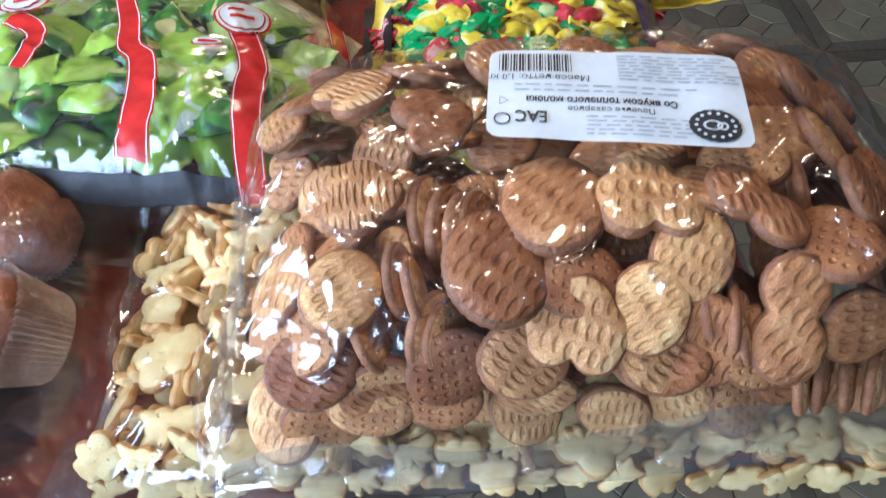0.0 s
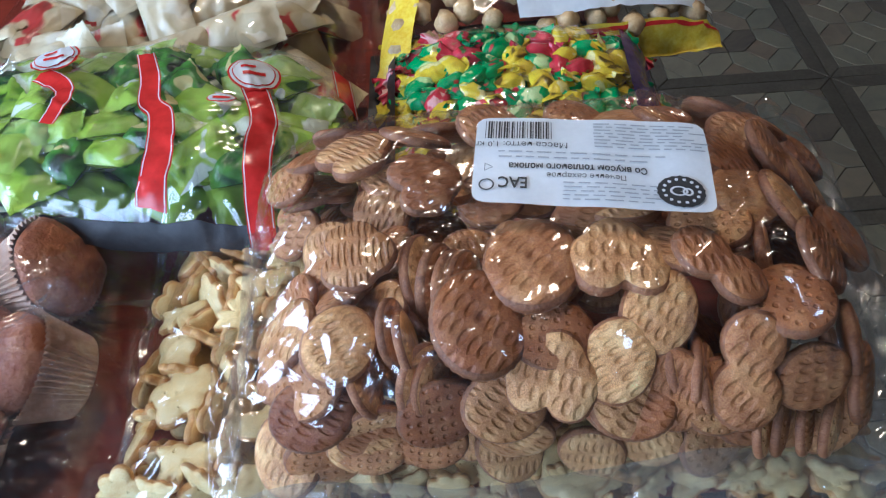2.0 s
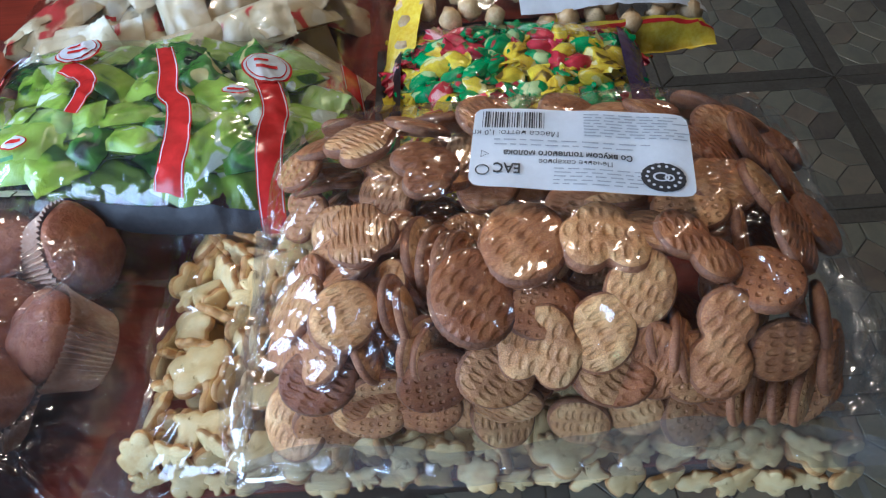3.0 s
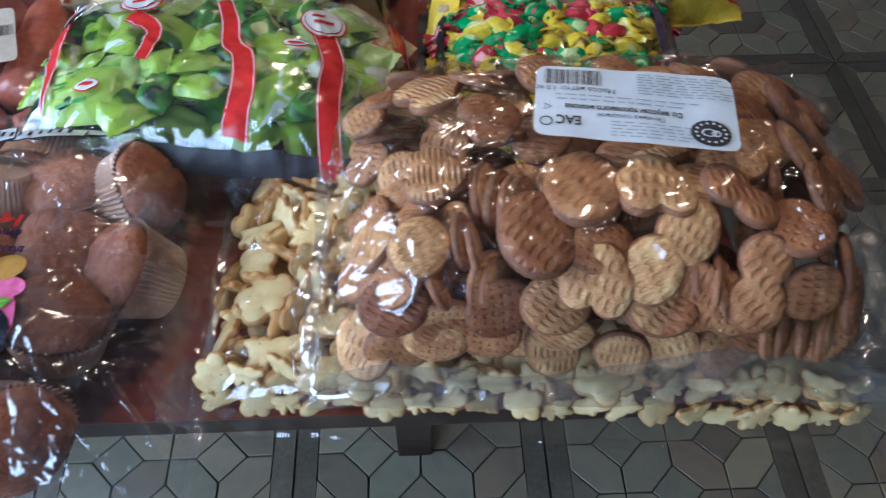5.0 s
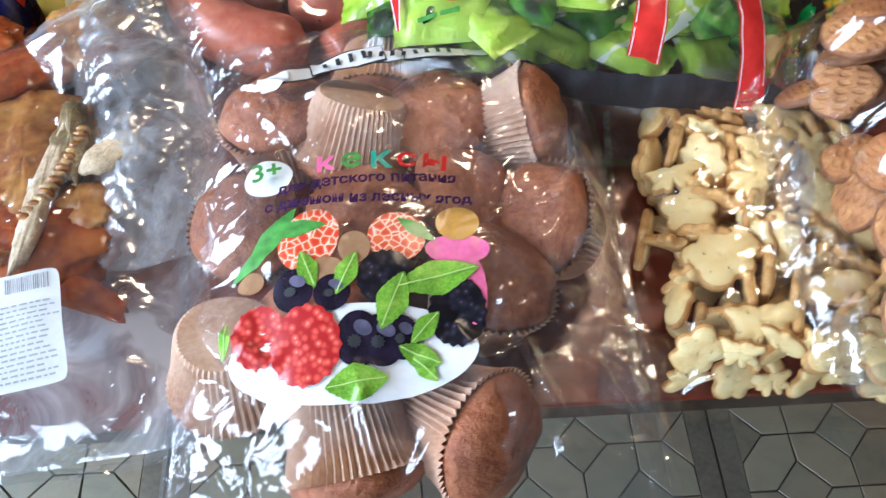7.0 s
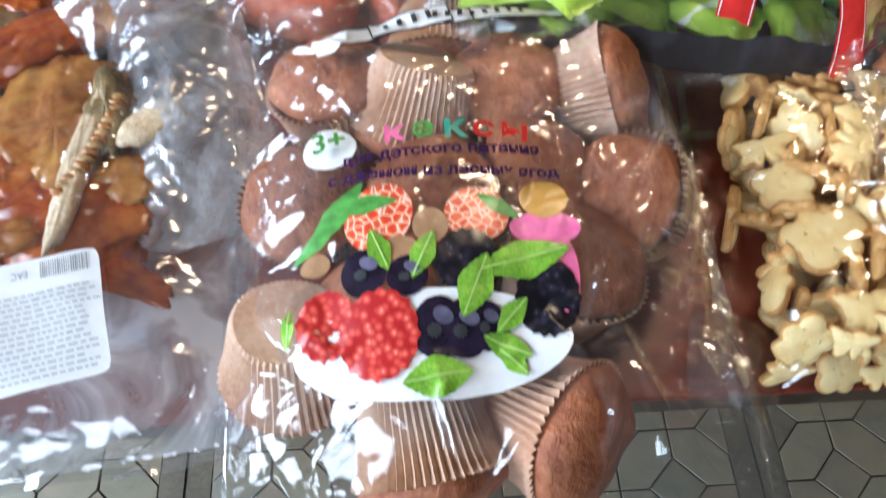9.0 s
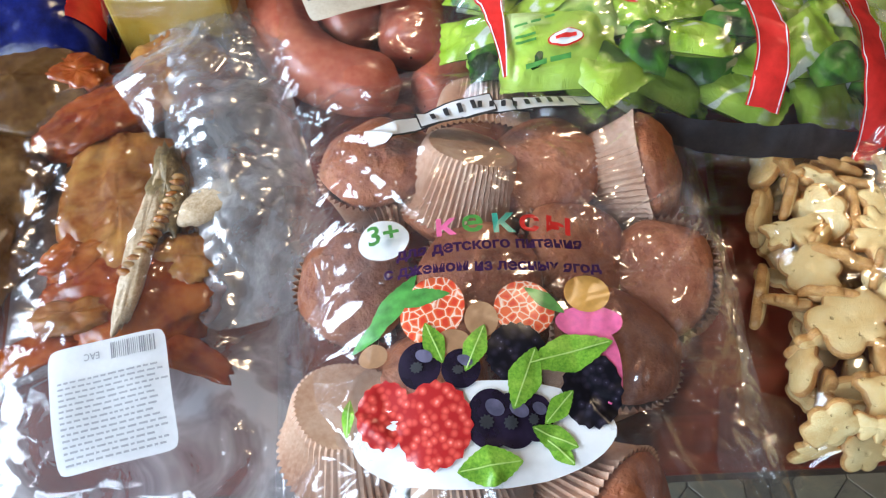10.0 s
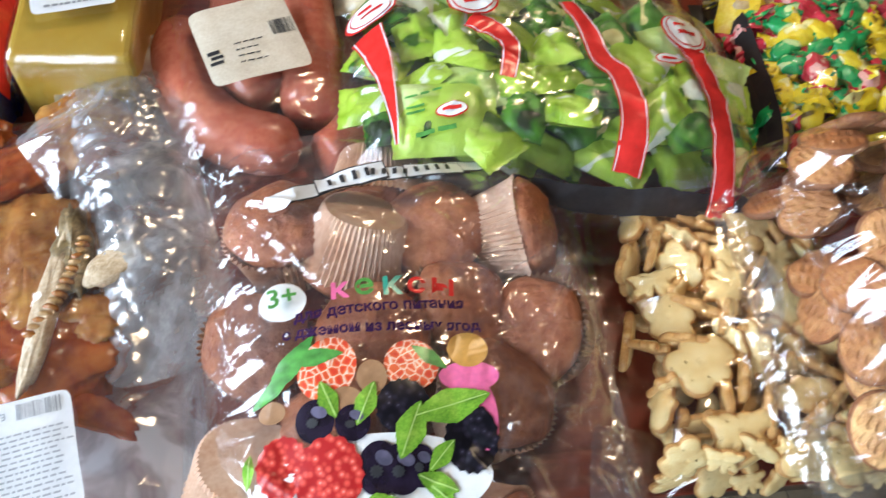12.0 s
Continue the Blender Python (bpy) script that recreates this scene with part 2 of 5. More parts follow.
def cell_print(name, scale, *stops, edges=False):
    """Printed fruit: a net of small round cells."""
    m, t, b = material(name, 0.3, 0.0, 0.5)
    v = t.nodes.new("ShaderNodeTexVoronoi")
    v.feature = "DISTANCE_TO_EDGE" if edges else "F1"
    v.inputs["Scale"].default_value = scale
    t.links.new(coords(t), v.inputs["Vector"])
    t.links.new(ramp(t, v.outputs["Distance"], *stops), b.inputs["Base Color"])
    return m


BERRY_RED = cell_print("raspberry_print", 260, (0.0, (0.86, 0.40, 0.34)), (0.22, (0.74, 0.10, 0.07)), (0.62, (0.42, 0.015, 0.015)))
BERRY_ORANGE = cell_print("strawberry_print", 230, (0.0, (0.85, 0.72, 0.60)), (0.10, (0.76, 0.16, 0.04)), (0.3, (0.66, 0.05, 0.02)), edges=True)
BERRY_BLACK = cell_print("blackberry_print", 270, (0.0, (0.16, 0.15, 0.20)), (0.16, (0.025, 0.02, 0.035)), (0.6, (0.004, 0.004, 0.008)))
BERRY_BLUE = plain("blueberry_print", (0.016, 0.010, 0.024), 0.22, 0.5, 0.3, 90)
# printed highlight of the blueberries: gloss drawn in as a paler colour
BERRY_HIGHLIGHT = plain("berry_highlight_print", (0.12, 0.11, 0.17), 0.25, 0.5, 0.2, 120)
TEAL_PRINT = plain("teal_print", (0.05, 0.34, 0.24), 0.3)
SOFT_BLUE = plain("soft_blue_print", (0.36, 0.38, 0.50), 0.3)
PALE_GREEN = plain("pale_green_print", (0.50, 0.68, 0.22), 0.3)
BROWN_PRINT = plain("brown_print", (0.36, 0.20, 0.10), 0.3)
GOLD_PRINT = plain("gold_print", (0.58, 0.30, 0.06), 0.3)
YELLOW_FOIL = mottled("yellow_wrapper", (0.70, 0.42, 0.01), (0.86, 0.62, 0.02), (0.92, 0.76, 0.12), 60, 0.22, 0.5, 0.001, 5, 0.6, 0.1)
PURPLE_FOIL = mottled("purple_film", (0.035, 0.02, 0.085), (0.075, 0.045, 0.18), (0.14, 0.10, 0.28), 40, 0.2, 0.3, 0.001, 5, 0.6, 0.1)
BLUE_FOIL = mottled("blue_film", (0.004, 0.006, 0.05), (0.008, 0.012, 0.12), (0.02, 0.03, 0.24), 40, 0.18, 0.3, 0.001, 5, 0.6, 0.1)
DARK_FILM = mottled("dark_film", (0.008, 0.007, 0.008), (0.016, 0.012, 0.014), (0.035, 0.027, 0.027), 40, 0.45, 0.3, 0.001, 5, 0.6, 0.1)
NUTS = mottled("puffed_corn", (0.45, 0.25, 0.08), (0.64, 0.42, 0.18), (0.76, 0.58, 0.32), 50, 0.5, 0.6, 0.001)
# walls and ceiling stay out of view; dark tones cut bounce and film reflections
WALL = mottled("dark_unseen_wall", (0.12, 0.11, 0.10), (0.15, 0.14, 0.125), (0.18, 0.17, 0.155), 3, 0.8, 0.2, 0.002)
CEILING = mottled("dark_unseen_ceiling", (0.085, 0.07, 0.055), (0.11, 0.09, 0.07), (0.14, 0.115, 0.09), 3, 0.85, 0.1, 0.002)
GROUT = mottled("grout", (0.05, 0.042, 0.03), (0.075, 0.062, 0.046), (0.11, 0.092, 0.07), 25, 0.85, 0.4, 0.001)
FRAME_PAINT = plain("window_paint", (0.78, 0.78, 0.76), 0.4)
LAMP_GLASS = plain("lamp_shade", (0.8, 0.72, 0.6), 0.4)


def wood_material():
    m, t, b = material("red_brown_wood", 0.32, 0.0, 0.5)
    where = coords(t)
    mp = t.nodes.new("ShaderNodeMapping")
    mp.inputs["Scale"].default_value = (3, 40, 40)
    t.links.new(where, mp.inputs[0])
    grain = noise_tex(t, mp.outputs[0], 4, 8, 0.6, 0.6)
    col = ramp(t, grain, (0.3, (0.11, 0.013, 0.006)), (0.55, (0.22, 0.030, 0.013)), (0.75, (0.30, 0.050, 0.022)))
    t.links.new(mix(t, 0.3, col, ramp(t, noise_tex(t, where, 9), (0.3, (0.14, 0.018, 0.008)), (0.7, (0.26, 0.040, 0.018)))), b.inputs["Base Color"])
    bump(t, b, grain, 0.08, 0.001)
    return m


def tile_material(name, spread):
    """Glazed stone-look pieces in grey-green, beige, brown and rust, each piece its own tone."""
    m, t, b = material(name, 0.32, 0.0, 0.5)
    where = coords(t, shift=True)
    if spread == "object":
        pick = t.nodes.new("ShaderNodeObjectInfo").outputs["Random"]
    else:
        pick = t.nodes.new("ShaderNodeNewGeometry").outputs["Random Per Island"]
    tone = ramp(t, pick, (0.0, (0.19, 0.175, 0.125)), (0.3, (0.29, 0.255, 0.17)), (0.55, (0.25, 0.165, 0.105)), (0.75, (0.34, 0.285, 0.185)), (0.93, (0.12, 0.082, 0.060)))
    veins = noise_tex(t, where, 14, 7, 0.65, 1.2)
    col = mix(t, 0.38, tone, ramp(t, veins, (0.3, (0.13, 0.12, 0.10)), (0.55, (0.265, 0.24, 0.155)), (0.75, (0.38, 0.25, 0.16))))
    t.links.new(col, b.inputs["Base Color"])
    bump(t, b, veins, 0.12, 0.002)
    return m


WOOD = wood_material()
DARK_WOOD = mottled("dark_stained_wood", (0.012, 0.007, 0.006), (0.024, 0.012, 0.010), (0.045, 0.02, 0.016), 20, 0.4, 0.2, 0.001)
TILE = tile_material("glazed_tile", "object")
TILE_FAR = tile_material("glazed_tile_far", "island")


def tile_band():
    return mottled("tile_band", (0.095, 0.078, 0.054), (0.14, 0.116, 0.082), (0.19, 0.16, 0.112), 16, 0.35, 0.2, 0.001)


BAND = tile_band()


def candy_wrapper(name, one, two, three, white, stretch=(1, 1, 1), scale=45, rough=0.22):
    """A printed sweet wrapper: broad patches of colour with white between."""
    m, t, b = material(name, rough, 0.0, 0.6)
    where = coords(t, shift=True)
    mp = t.nodes.new("ShaderNodeMapping")
    mp.inputs["Scale"].default_value = stretch
    t.links.new(where, mp.inputs[0])
    patch = noise_tex(t, mp.outputs[0], scale, 2, 0.4, 0.8)
    col = ramp(t, patch, (0.33, three), (0.38, one), (0.50, two), (0.59, two), (0.625, white))
    t.links.new(col, b.inputs["Base Color"])
    bump(t, b, noise_tex(t, where, 70, 5, 0.6, 1.5), 0.7, 0.0022)
    return m


MELON_WRAP = candy_wrapper("melon_wrapper", (0.01, 0.20, 0.06), (0.03, 0.38, 0.10), (0.55, 0.03, 0.04), (0.55, 0.72, 0.30), (1, 1, 1), 55, 0.16)
LEMON_WRAP = candy_wrapper("lemon_wrapper", (0.72, 0.50, 0.01), (0.86, 0.68, 0.03), (0.16, 0.10, 0.01), (0.92, 0.84, 0.35), (1, 1, 1), 55, 0.16)
CHERRY_WRAP = candy_wrapper("cherry_wrapper", (0.42, 0.012, 0.03), (0.66, 0.04, 0.07), (0.06, 0.16, 0.03), (0.85, 0.45, 0.42), (1, 1, 1), 55, 0.16)
GREEN_PACK = candy_wrapper("apple_green_wrapper", (0.26, 0.42, 0.02), (0.40, 0.56, 0.06), (0.04, 0.10, 0.01), (0.70, 0.74, 0.58), (1, 1, 1), 28)
DARK_PACK = candy_wrapper("dark_green_wrapper", (0.03, 0.10, 0.015), (0.08, 0.22, 0.02), (0.02, 0.03, 0.012), (0.60, 0.52, 0.20), (1, 1, 1), 40)
WHITE_PACK = candy_wrapper("white_green_wrapper", (0.38, 0.52, 0.10), (0.48, 0.60, 0.20), (0.12, 0.26, 0.03), (0.76, 0.77, 0.68))
FRONT_PACK = candy_wrapper("lime_wrapper", (0.40, 0.58, 0.06), (0.44, 0.62, 0.08), (0.20, 0.42, 0.03), (0.62, 0.74, 0.30), (1, 1, 1), 18)
CREAM_PACK = candy_wrapper("cream_wrapper", (0.58, 0.44, 0.24), (0.64, 0.53, 0.33), (0.46, 0.05, 0.04), (0.70, 0.62, 0.46), (1, 1, 1), 30)


# ---- building helpers ----
def mesh_of(name, verts, faces, mats, smooth=True, slots=None):
    me = bpy.data.meshes.new(name)
    me.from_pydata([tuple(v) for v in verts], [], faces)
    for m in mats if isinstance(mats, (list, tuple)) else [mats]:
        me.materials.append(m)
    if smooth:
        me.polygons.foreach_set("use_smooth", [True] * len(me.polygons))
    if slots:
        me.polygons.foreach_set("material_index", slots)
    me.update()
    return me


def put_part(name, me, parent=None, label="", m=None):
    ob = new(name, me)
    ob.parent = parent
    if m is not None:
        ob.matrix_basis = m
    if me.materials and me.materials[0] in CLEAR:
        ob.visible_shadow = False
    return tagged(ob, label)


def thing(name, place, label, category, group="", kind=""):
    ob = new(name)
    ob.empty_display_size = 0.02
    ob.location = place
    return tagged(ob, label, category, group, kind)


def grid_faces(nx, ny, wrap=False):
    """Faces of ny rows of nx points; wrap joins each row's ends."""
    faces = []
    for j in range(ny - 1):
        for i in range(nx if wrap else nx - 1):
            k = (i + 1) % nx
            faces.append((j * nx + i, j * nx + k, (j + 1) * nx + k, (j + 1) * nx + i))
    return faces


def box_mesh(name, x0, x1, y0, y1, z0, z1, mat, bevel=0.0, segments=2):
    bm = bmesh.new()
    bmesh.ops.create_cube(bm, size=1.0)
    for v in bm.verts:
        v.co = ((x0, x1)[v.co.x > 0], (y0, y1)[v.co.y > 0], (z0, z1)[v.co.z > 0])
    if bevel:
        bmesh.ops.bevel(bm, geom=bm.edges[:], offset=bevel, segments=segments, affect="EDGES", profile=0.5)
    me = bpy.data.meshes.new(name)
    bm.to_mesh(me)
    bm.free()
    me.materials.append(mat)
    return me


class Bag:
    """A pillow-shaped bag that lies flat: its middle, half sides, turn, underside and height."""

    def __init__(self, cx, cy, hx, hy, turn, z0, high, p=3.0, q=0.5, amp=0.0035, seed=0, flats=(), bumps=()):
        self.cx, self.cy, self.hx, self.hy, self.turn = cx, cy, hx, hy, radians(turn)
        self.z0, self.high, self.p, self.q, self.amp, self.seed, self.flats, self.bumps = z0, high, p, q, amp, seed, flats, bumps
        # straight creases: place, direction, half length, half width, height
        own = random.Random(seed * 31 + 7)
        self.folds = collections.defaultdict(list)
        for _ in range(int(hx * hy * 4600)):
            x, y = self.xy(own.uniform(-1, 1), own.uniform(-1, 1))
            a = own.choice((own.gauss(0.5, 0.35), own.gauss(-0.9, 0.4), own.uniform(0, math.pi)))
            one = (x, y, math.cos(a), math.sin(a), own.uniform(0.012, 0.060), own.uniform(0.002, 0.0055), own.choice((-0.6, 1, 1)) * own.uniform(0.25, 1.1))
            reach = one[4] + 0.02
            for i in range(int((x - reach) // 0.02), int((x + reach) // 0.02) + 1):
                for j in range(int((y - reach) // 0.02), int((y + reach) // 0.02) + 1):
                    if abs(((j + 0.5) * 0.02 - y) * one[2] - ((i + 0.5) * 0.02 - x) * one[3]) < 0.02:
                        self.folds[i, j].append(one)

    def uv(self, x, y):
        dx, dy, c, s = x - self.cx, y - self.cy, math.cos(self.turn), math.sin(self.turn)
        return (dx * c + dy * s) / self.hx, (dy * c - dx * s) / self.hy

    def xy(self, u, v):
        c, s = math.cos(self.turn), math.sin(self.turn)
        return self.cx + u * self.hx * c - v * self.hy * s, self.cy + u * self.hx * s + v * self.hy * c

    def h(self, x, y):
        u, v = self.uv(x, y)
        k = (max(0, 1 - abs(u) ** self.p) * max(0, 1 - abs(v) ** self.p)) ** self.q
        if self.bumps:
            # the film sags between the things below it
            k *= 0.86 + 0.14 * max(math.exp(-(((x - bx) ** 2 + (y - by) ** 2) / r ** 2) ** 2) for bx, by, r in self.bumps)
        return self.z0 + self.high * k

    def film(self, x, y):
        """Height of the film: over the contents, with creases."""
        o = self.seed * 7.3
        a, b = x * 0.8 + y * 0.6, y * 0.8 - x * 0.6
        n1 = noise.noise((a * 14 + o, b * 42, o))
        n2 = noise.noise((a * 55 + o, b * 20, 3 + o))
        n3 = noise.noise((x * 24, y * 24 + o, 9))
        m1, m2 = noise.noise((x * 11, y * 11, 21 + o)), noise.noise((x * 13, y * 13, 33 + o))
        crease = max(0, 1 - abs(n1) * 7) ** 2 * max(0, m1 * 2.4) + max(0, 1 - abs(n2) * 6) ** 2 * max(0, m2 * 1.6)
        d = noise.voronoi(Vector((a * 13 + 0.6 * n1 + o, b * 44 + 0.6 * n2, o)))[0]
        e = noise.voronoi(Vector((x * 24 + n1 + o, (y + 0.3 * x) * 86 + n2, 5 + o)))[0]
        fold = min(d[1] - d[0], 0.55) * (2.0 + 1.6 * m1) + 0.9 * min(e[1] - e[0], 0.4) * max(0, 0.55 + m2 * 1.8)
        sharp = 0.0
        for fx, fy, c, s, length, width, high in self.folds[int(x // 0.02), int(y // 0.02)]:
            dx, dy = x - fx, y - fy
            along, off = dx * c + dy * s, abs(dy * c - dx * s)
            if off < width and abs(along) < length:
                sharp += high * (1 - off / width) * (1 - (along / length) ** 2) * width / 0.005
        calm = 1.0
        for fx, fy, size in self.flats:
            calm = min(calm, max(0.22, (math.hypot(x - fx, y - fy) / size - 0.85) / 0.4))
        return self.h(x, y) + 0.0025 + self.amp * (0.45 * n3 + crease * 0.9 + fold * 0.6 + sharp * 0.7) * calm

    def slope(self, x, y):
        e = 0.004
        return (self.h(x + e, y) - self.h(x - e, y)) / (2 * e), (self.h(x, y + e) - self.h(x, y - e)) / (2 * e)


def film_mesh(name, bag, mat, margin=(0.06, 0.06), step=0.0021, ragged=0.004):
    """The upper sheet of a bag, wavy at its rim."""
    mu, mv = 1 + margin[0], 1 + margin[1]
    nx, ny = int(2 * bag.hx * mu / step), int(2 * bag.hy * mv / step)
    verts = []
    for j in range(ny):
        for i in range(nx):
            u, v = -mu + 2 * mu * i / (nx - 1), -mv + 2 * mv * j / (ny - 1)
            # round the corners of the sheet
            k = max(abs(u / mu), abs(v / mv))
            r = (abs(u / mu) ** 8 + abs(v / mv) ** 8) ** 0.125
            if r > 0:
                u, v = u * k / r, v * k / r
            x, y = bag.xy(u, v)
            w = max(0, k - 0.85) / 0.15
            x += ragged * w * noise.noise((x * 20, y * 20, bag.seed))
            y += ragged * w * noise.noise((x * 20, y * 20, bag.seed + 5))
            verts.append((x, y, bag.film(x, y)))
    return mesh_of(name, verts, grid_faces(nx, ny), mat)


def under_mesh(name, bag, mat, margin=(0.06, 0.06)):
    n, verts = 12, []
    for j in range(n):
        for i in range(n):
            u, v = (-1 + 2 * i / (n - 1)) * (1 + margin[0]) * 0.98, (-1 + 2 * j / (n - 1)) * (1 + margin[1]) * 0.98
            x, y = bag.xy(u, v)
            verts.append((x, y, bag.z0 + 0.0012 + 0.0006 * noise.noise((x * 30, y * 30, 1))))
    return mesh_of(name, verts, grid_faces(n, n), mat)


def rim_of(bag, parent, sides, mat, wide=0.006, at=1.03):
    """Welded rims of a bag: thin crinkled strips of film along the sides named."""
    ends = {"left": ((-at, -at), (-at, at)), "right": ((at, -at), (at, at)), "front": ((-at, -at), (at, -at)), "back": ((-at, at), (at, at))}
    for side in sides:
        (u0, v0), (u1, v1) = ends[side]
        line = [bag.xy(u0 + (u1 - u0) * k / 6 + 0.012 * math.sin(k * 2.1 + bag.seed), v0 + (v1 - v0) * k / 6 + 0.012 * math.sin(k * 1.7 + bag.seed)) for k in range(7)]
        put_part("rim", print_strip("rim", bag, line, wide, mat, 0.0012, 60), parent, "crinkled welded rim")


def print_patch(name, bag, cx, cy, rx, ry, turn, mat, lift, radius=lambda a: 1.0, rings=6, around=40):
    """A flat printed shape that follows the film; radius gives its outline by angle."""
    c, s = math.cos(radians(turn)), math.sin(radians(turn))
    verts = [(cx, cy, bag.film(cx, cy) + lift)]
    for k in range(1, rings + 1):
        for i in range(around):
            a = 2 * math.pi * i / around
            d = radius(a) * k / rings
            px, py = rx * d * math.cos(a), ry * d * math.sin(a)
            x, y = cx + px * c - py * s, cy + px * s + py * c
            verts.append((x, y, bag.film(x, y) + lift))
    faces = [(0, 1 + i, 1 + (i + 1) % around) for i in range(around)]
    for k in range(rings - 1):
        b = 1 + k * around
        faces += [(b + i, b + around + i, b + around + (i + 1) % around, b + (i + 1) % around) for i in range(around)]
    return mesh_of(name, verts, faces, mat)


def print_strip(name, bag, line, width, mat, lift, steps=30):
    """A printed band along a line of (x, y) points, following the film."""
    pts = [Vector(p) for p in line]
    verts, n, across = [], steps, 5
    total = len(pts) - 1
    for i in range(n + 1):
        f = total * i / n
        k = min(int(f), total - 1)
        p0, p1, p2, p3, g = pts[max(k - 1, 0)], pts[k], pts[k + 1], pts[min(k + 2, total)], f - k
        p = 0.5 * (2 * p1 + (p2 - p0) * g + (2 * p0 - 5 * p1 + 4 * p2 - p3) * g * g + (3 * p1 - p0 - 3 * p2 + p3) * g ** 3)
        d = (0.5 * ((p2 - p0) + 2 * (2 * p0 - 5 * p1 + 4 * p2 - p3) * g + 3 * (3 * p1 - p0 - 3 * p2 + p3) * g * g)).normalized()
        side = Vector((-d.y, d.x))
        w = width(i / n) if callable(width) else width
        for j in range(across):
            q = p + side * w * (j / (across - 1) - 0.5)
            verts.append((q.x, q.y, bag.film(q.x, q.y) + lift))
    return mesh_of(name, verts, grid_faces(across, n + 1), mat)


def text_mesh(name, body, size, x, y, turn, height, mat, squeeze=1.0, bold=0.0, centred=True):
    """Lettering laid on a surface: height gives z at a place."""
    cu = bpy.data.curves.new(name, "FONT")
    cu.body, cu.size, cu.resolution_u, cu.offset = body, size, 2, bold
    cu.align_x, cu.align_y = "CENTER" if centred else "LEFT", "CENTER"
    ob = bpy.data.objects.new(name, cu)
    scene.collection.objects.link(ob)
    bpy.context.view_layer.update()
    me = bpy.data.meshes.new_from_object(ob)
    bpy.data.objects.remove(ob)
    c, s = math.cos(radians(turn)), math.sin(radians(turn))
    for v in me.vertices:
        px, py = v.co.x * squeeze, v.co.y
        wx, wy = x + px * c - py * s, y + px * s + py * c
        v.co = (wx, wy, height(wx, wy))
    me.materials.clear()
    me.materials.append(mat)
    me.name = name
    return me


class Label:
    """A sticker on a bag: its own axes, smooth over the film."""

    def __init__(self, bag, cx, cy, hx, hy, turn, lift=0.0085):
        self.bag, self.cx, self.cy, self.hx, self.hy, self.turn, self.lift = bag, cx, cy, hx, hy, radians(turn), lift

    def xy(self, u, v):
        c, s = math.cos(self.turn), math.sin(self.turn)
        return self.cx + u * self.hx * c - v * self.hy * s, self.cy + u * self.hx * s + v * self.hy * c

    def z(self, x, y):
        return self.bag.h(x, y) + self.lift + 0.0012 * noise.noise((x * 35, y * 35, 4))

    def sheet(self, name, mat):
        n, m, verts = 26, 16, []
        for j in range(m):
            for i in range(n):
                u, v = -1 + 2 * i / (n - 1), -1 + 2 * j / (m - 1)
                k, r = max(abs(u), abs(v)), (abs(u) ** 14 + abs(v) ** 14) ** (1 / 14)
                if r > 0:
                    u, v = u * k / r, v * k / r
                x, y = self.xy(u, v)
                verts.append((x, y, self.z(x, y)))
        return mesh_of(name, verts, grid_faces(n, m), mat)

    def bars(self, name, rects, mat, up=0.0005):
        """Bars given as (u, v, half u, half v)."""
        verts, faces = [], []
        for u, v, a, b in rects:
            k, n = len(verts), max(2, int(a * 12) + 2)
            for j in (-1, 1):
                for i in range(n):
                    x, y = self.xy(u - a + 2 * a * i / (n - 1), v + j * b)
                    verts.append((x, y, self.z(x, y) + up))
            faces += [(k + i, k + i + 1, k + n + i + 1, k + n + i) for i in range(n - 1)]
        return mesh_of(name, verts, faces, mat, False)

    def text(self, name, body, size, u, v, mat, flip=180, squeeze=1.0, bold=0.0):
        x, y = self.xy(u, v)
        return text_mesh(name, body, size, x, y, math.degrees(self.turn) + flip, lambda a, b: self.z(a, b) + 0.0006, mat, squeeze, bold)


def barcode(rng, u, v, width, height, n):
    out, x = [], u - width
    for _ in range(n):
        w = rng.choice((0.25, 0.4, 0.7)) * width / n
        out.append((x + w, v, w, height))
        x += 2 * width / n
    return out


def lines_of_text(rng, u, v0, v1, width, n, high):
    """Rows of small bars that stand for unreadable small print."""
    out = []
    for k in range(n):
        v = v0 + (v1 - v0) * k / max(1, n - 1)
        x, end = u - width, u + width * rng.uniform(0.7, 1.0)
        while x < end:
            w = rng.uniform(0.03, 0.09)
            out.append((x + w, v, w * 0.85, high))
            x += 2 * w + 0.02
    return out


# ---- room ----
X0, X1, Y0, Y1, TOP = -3.3, 2.2, -3.2, 2.0, 2.6


def wall_with_hole(name, along, fixed, thick, a0, a1, hole=None):
    """An upright wall; along says which axis it runs on; hole: from, to, sill, head."""
    blocks = [(a0, a1, 0, TOP)]
    if hole:
        h0, h1, s, t = hole
        blocks = [(a0, h0, 0, TOP), (h1, a1, 0, TOP), (h0, h1, 0, s), (h0, h1, t, TOP)]
    bm = bmesh.new()
    for b0, b1, z0, z1 in blocks:
        made = bmesh.ops.create_cube(bm, size=1.0)
        for v in made["verts"]:
            along_at, across_at = (b0, b1)[v.co.x > 0], (fixed, fixed + thick)[v.co.y > 0]
            v.co = (along_at, across_at, (z0, z1)[v.co.z > 0]) if along == "x" else (across_at, along_at, (z0, z1)[v.co.z > 0])
    bmesh.ops.recalc_face_normals(bm, faces=bm.faces[:])
    me = bpy.data.meshes.new(name)
    bm.to_mesh(me)
    bm.free()
    me.materials.append(WALL)
    return tagged(new(name, me), "unseen wall, kept dark to weaken bounced light", "wall", kind="structure")


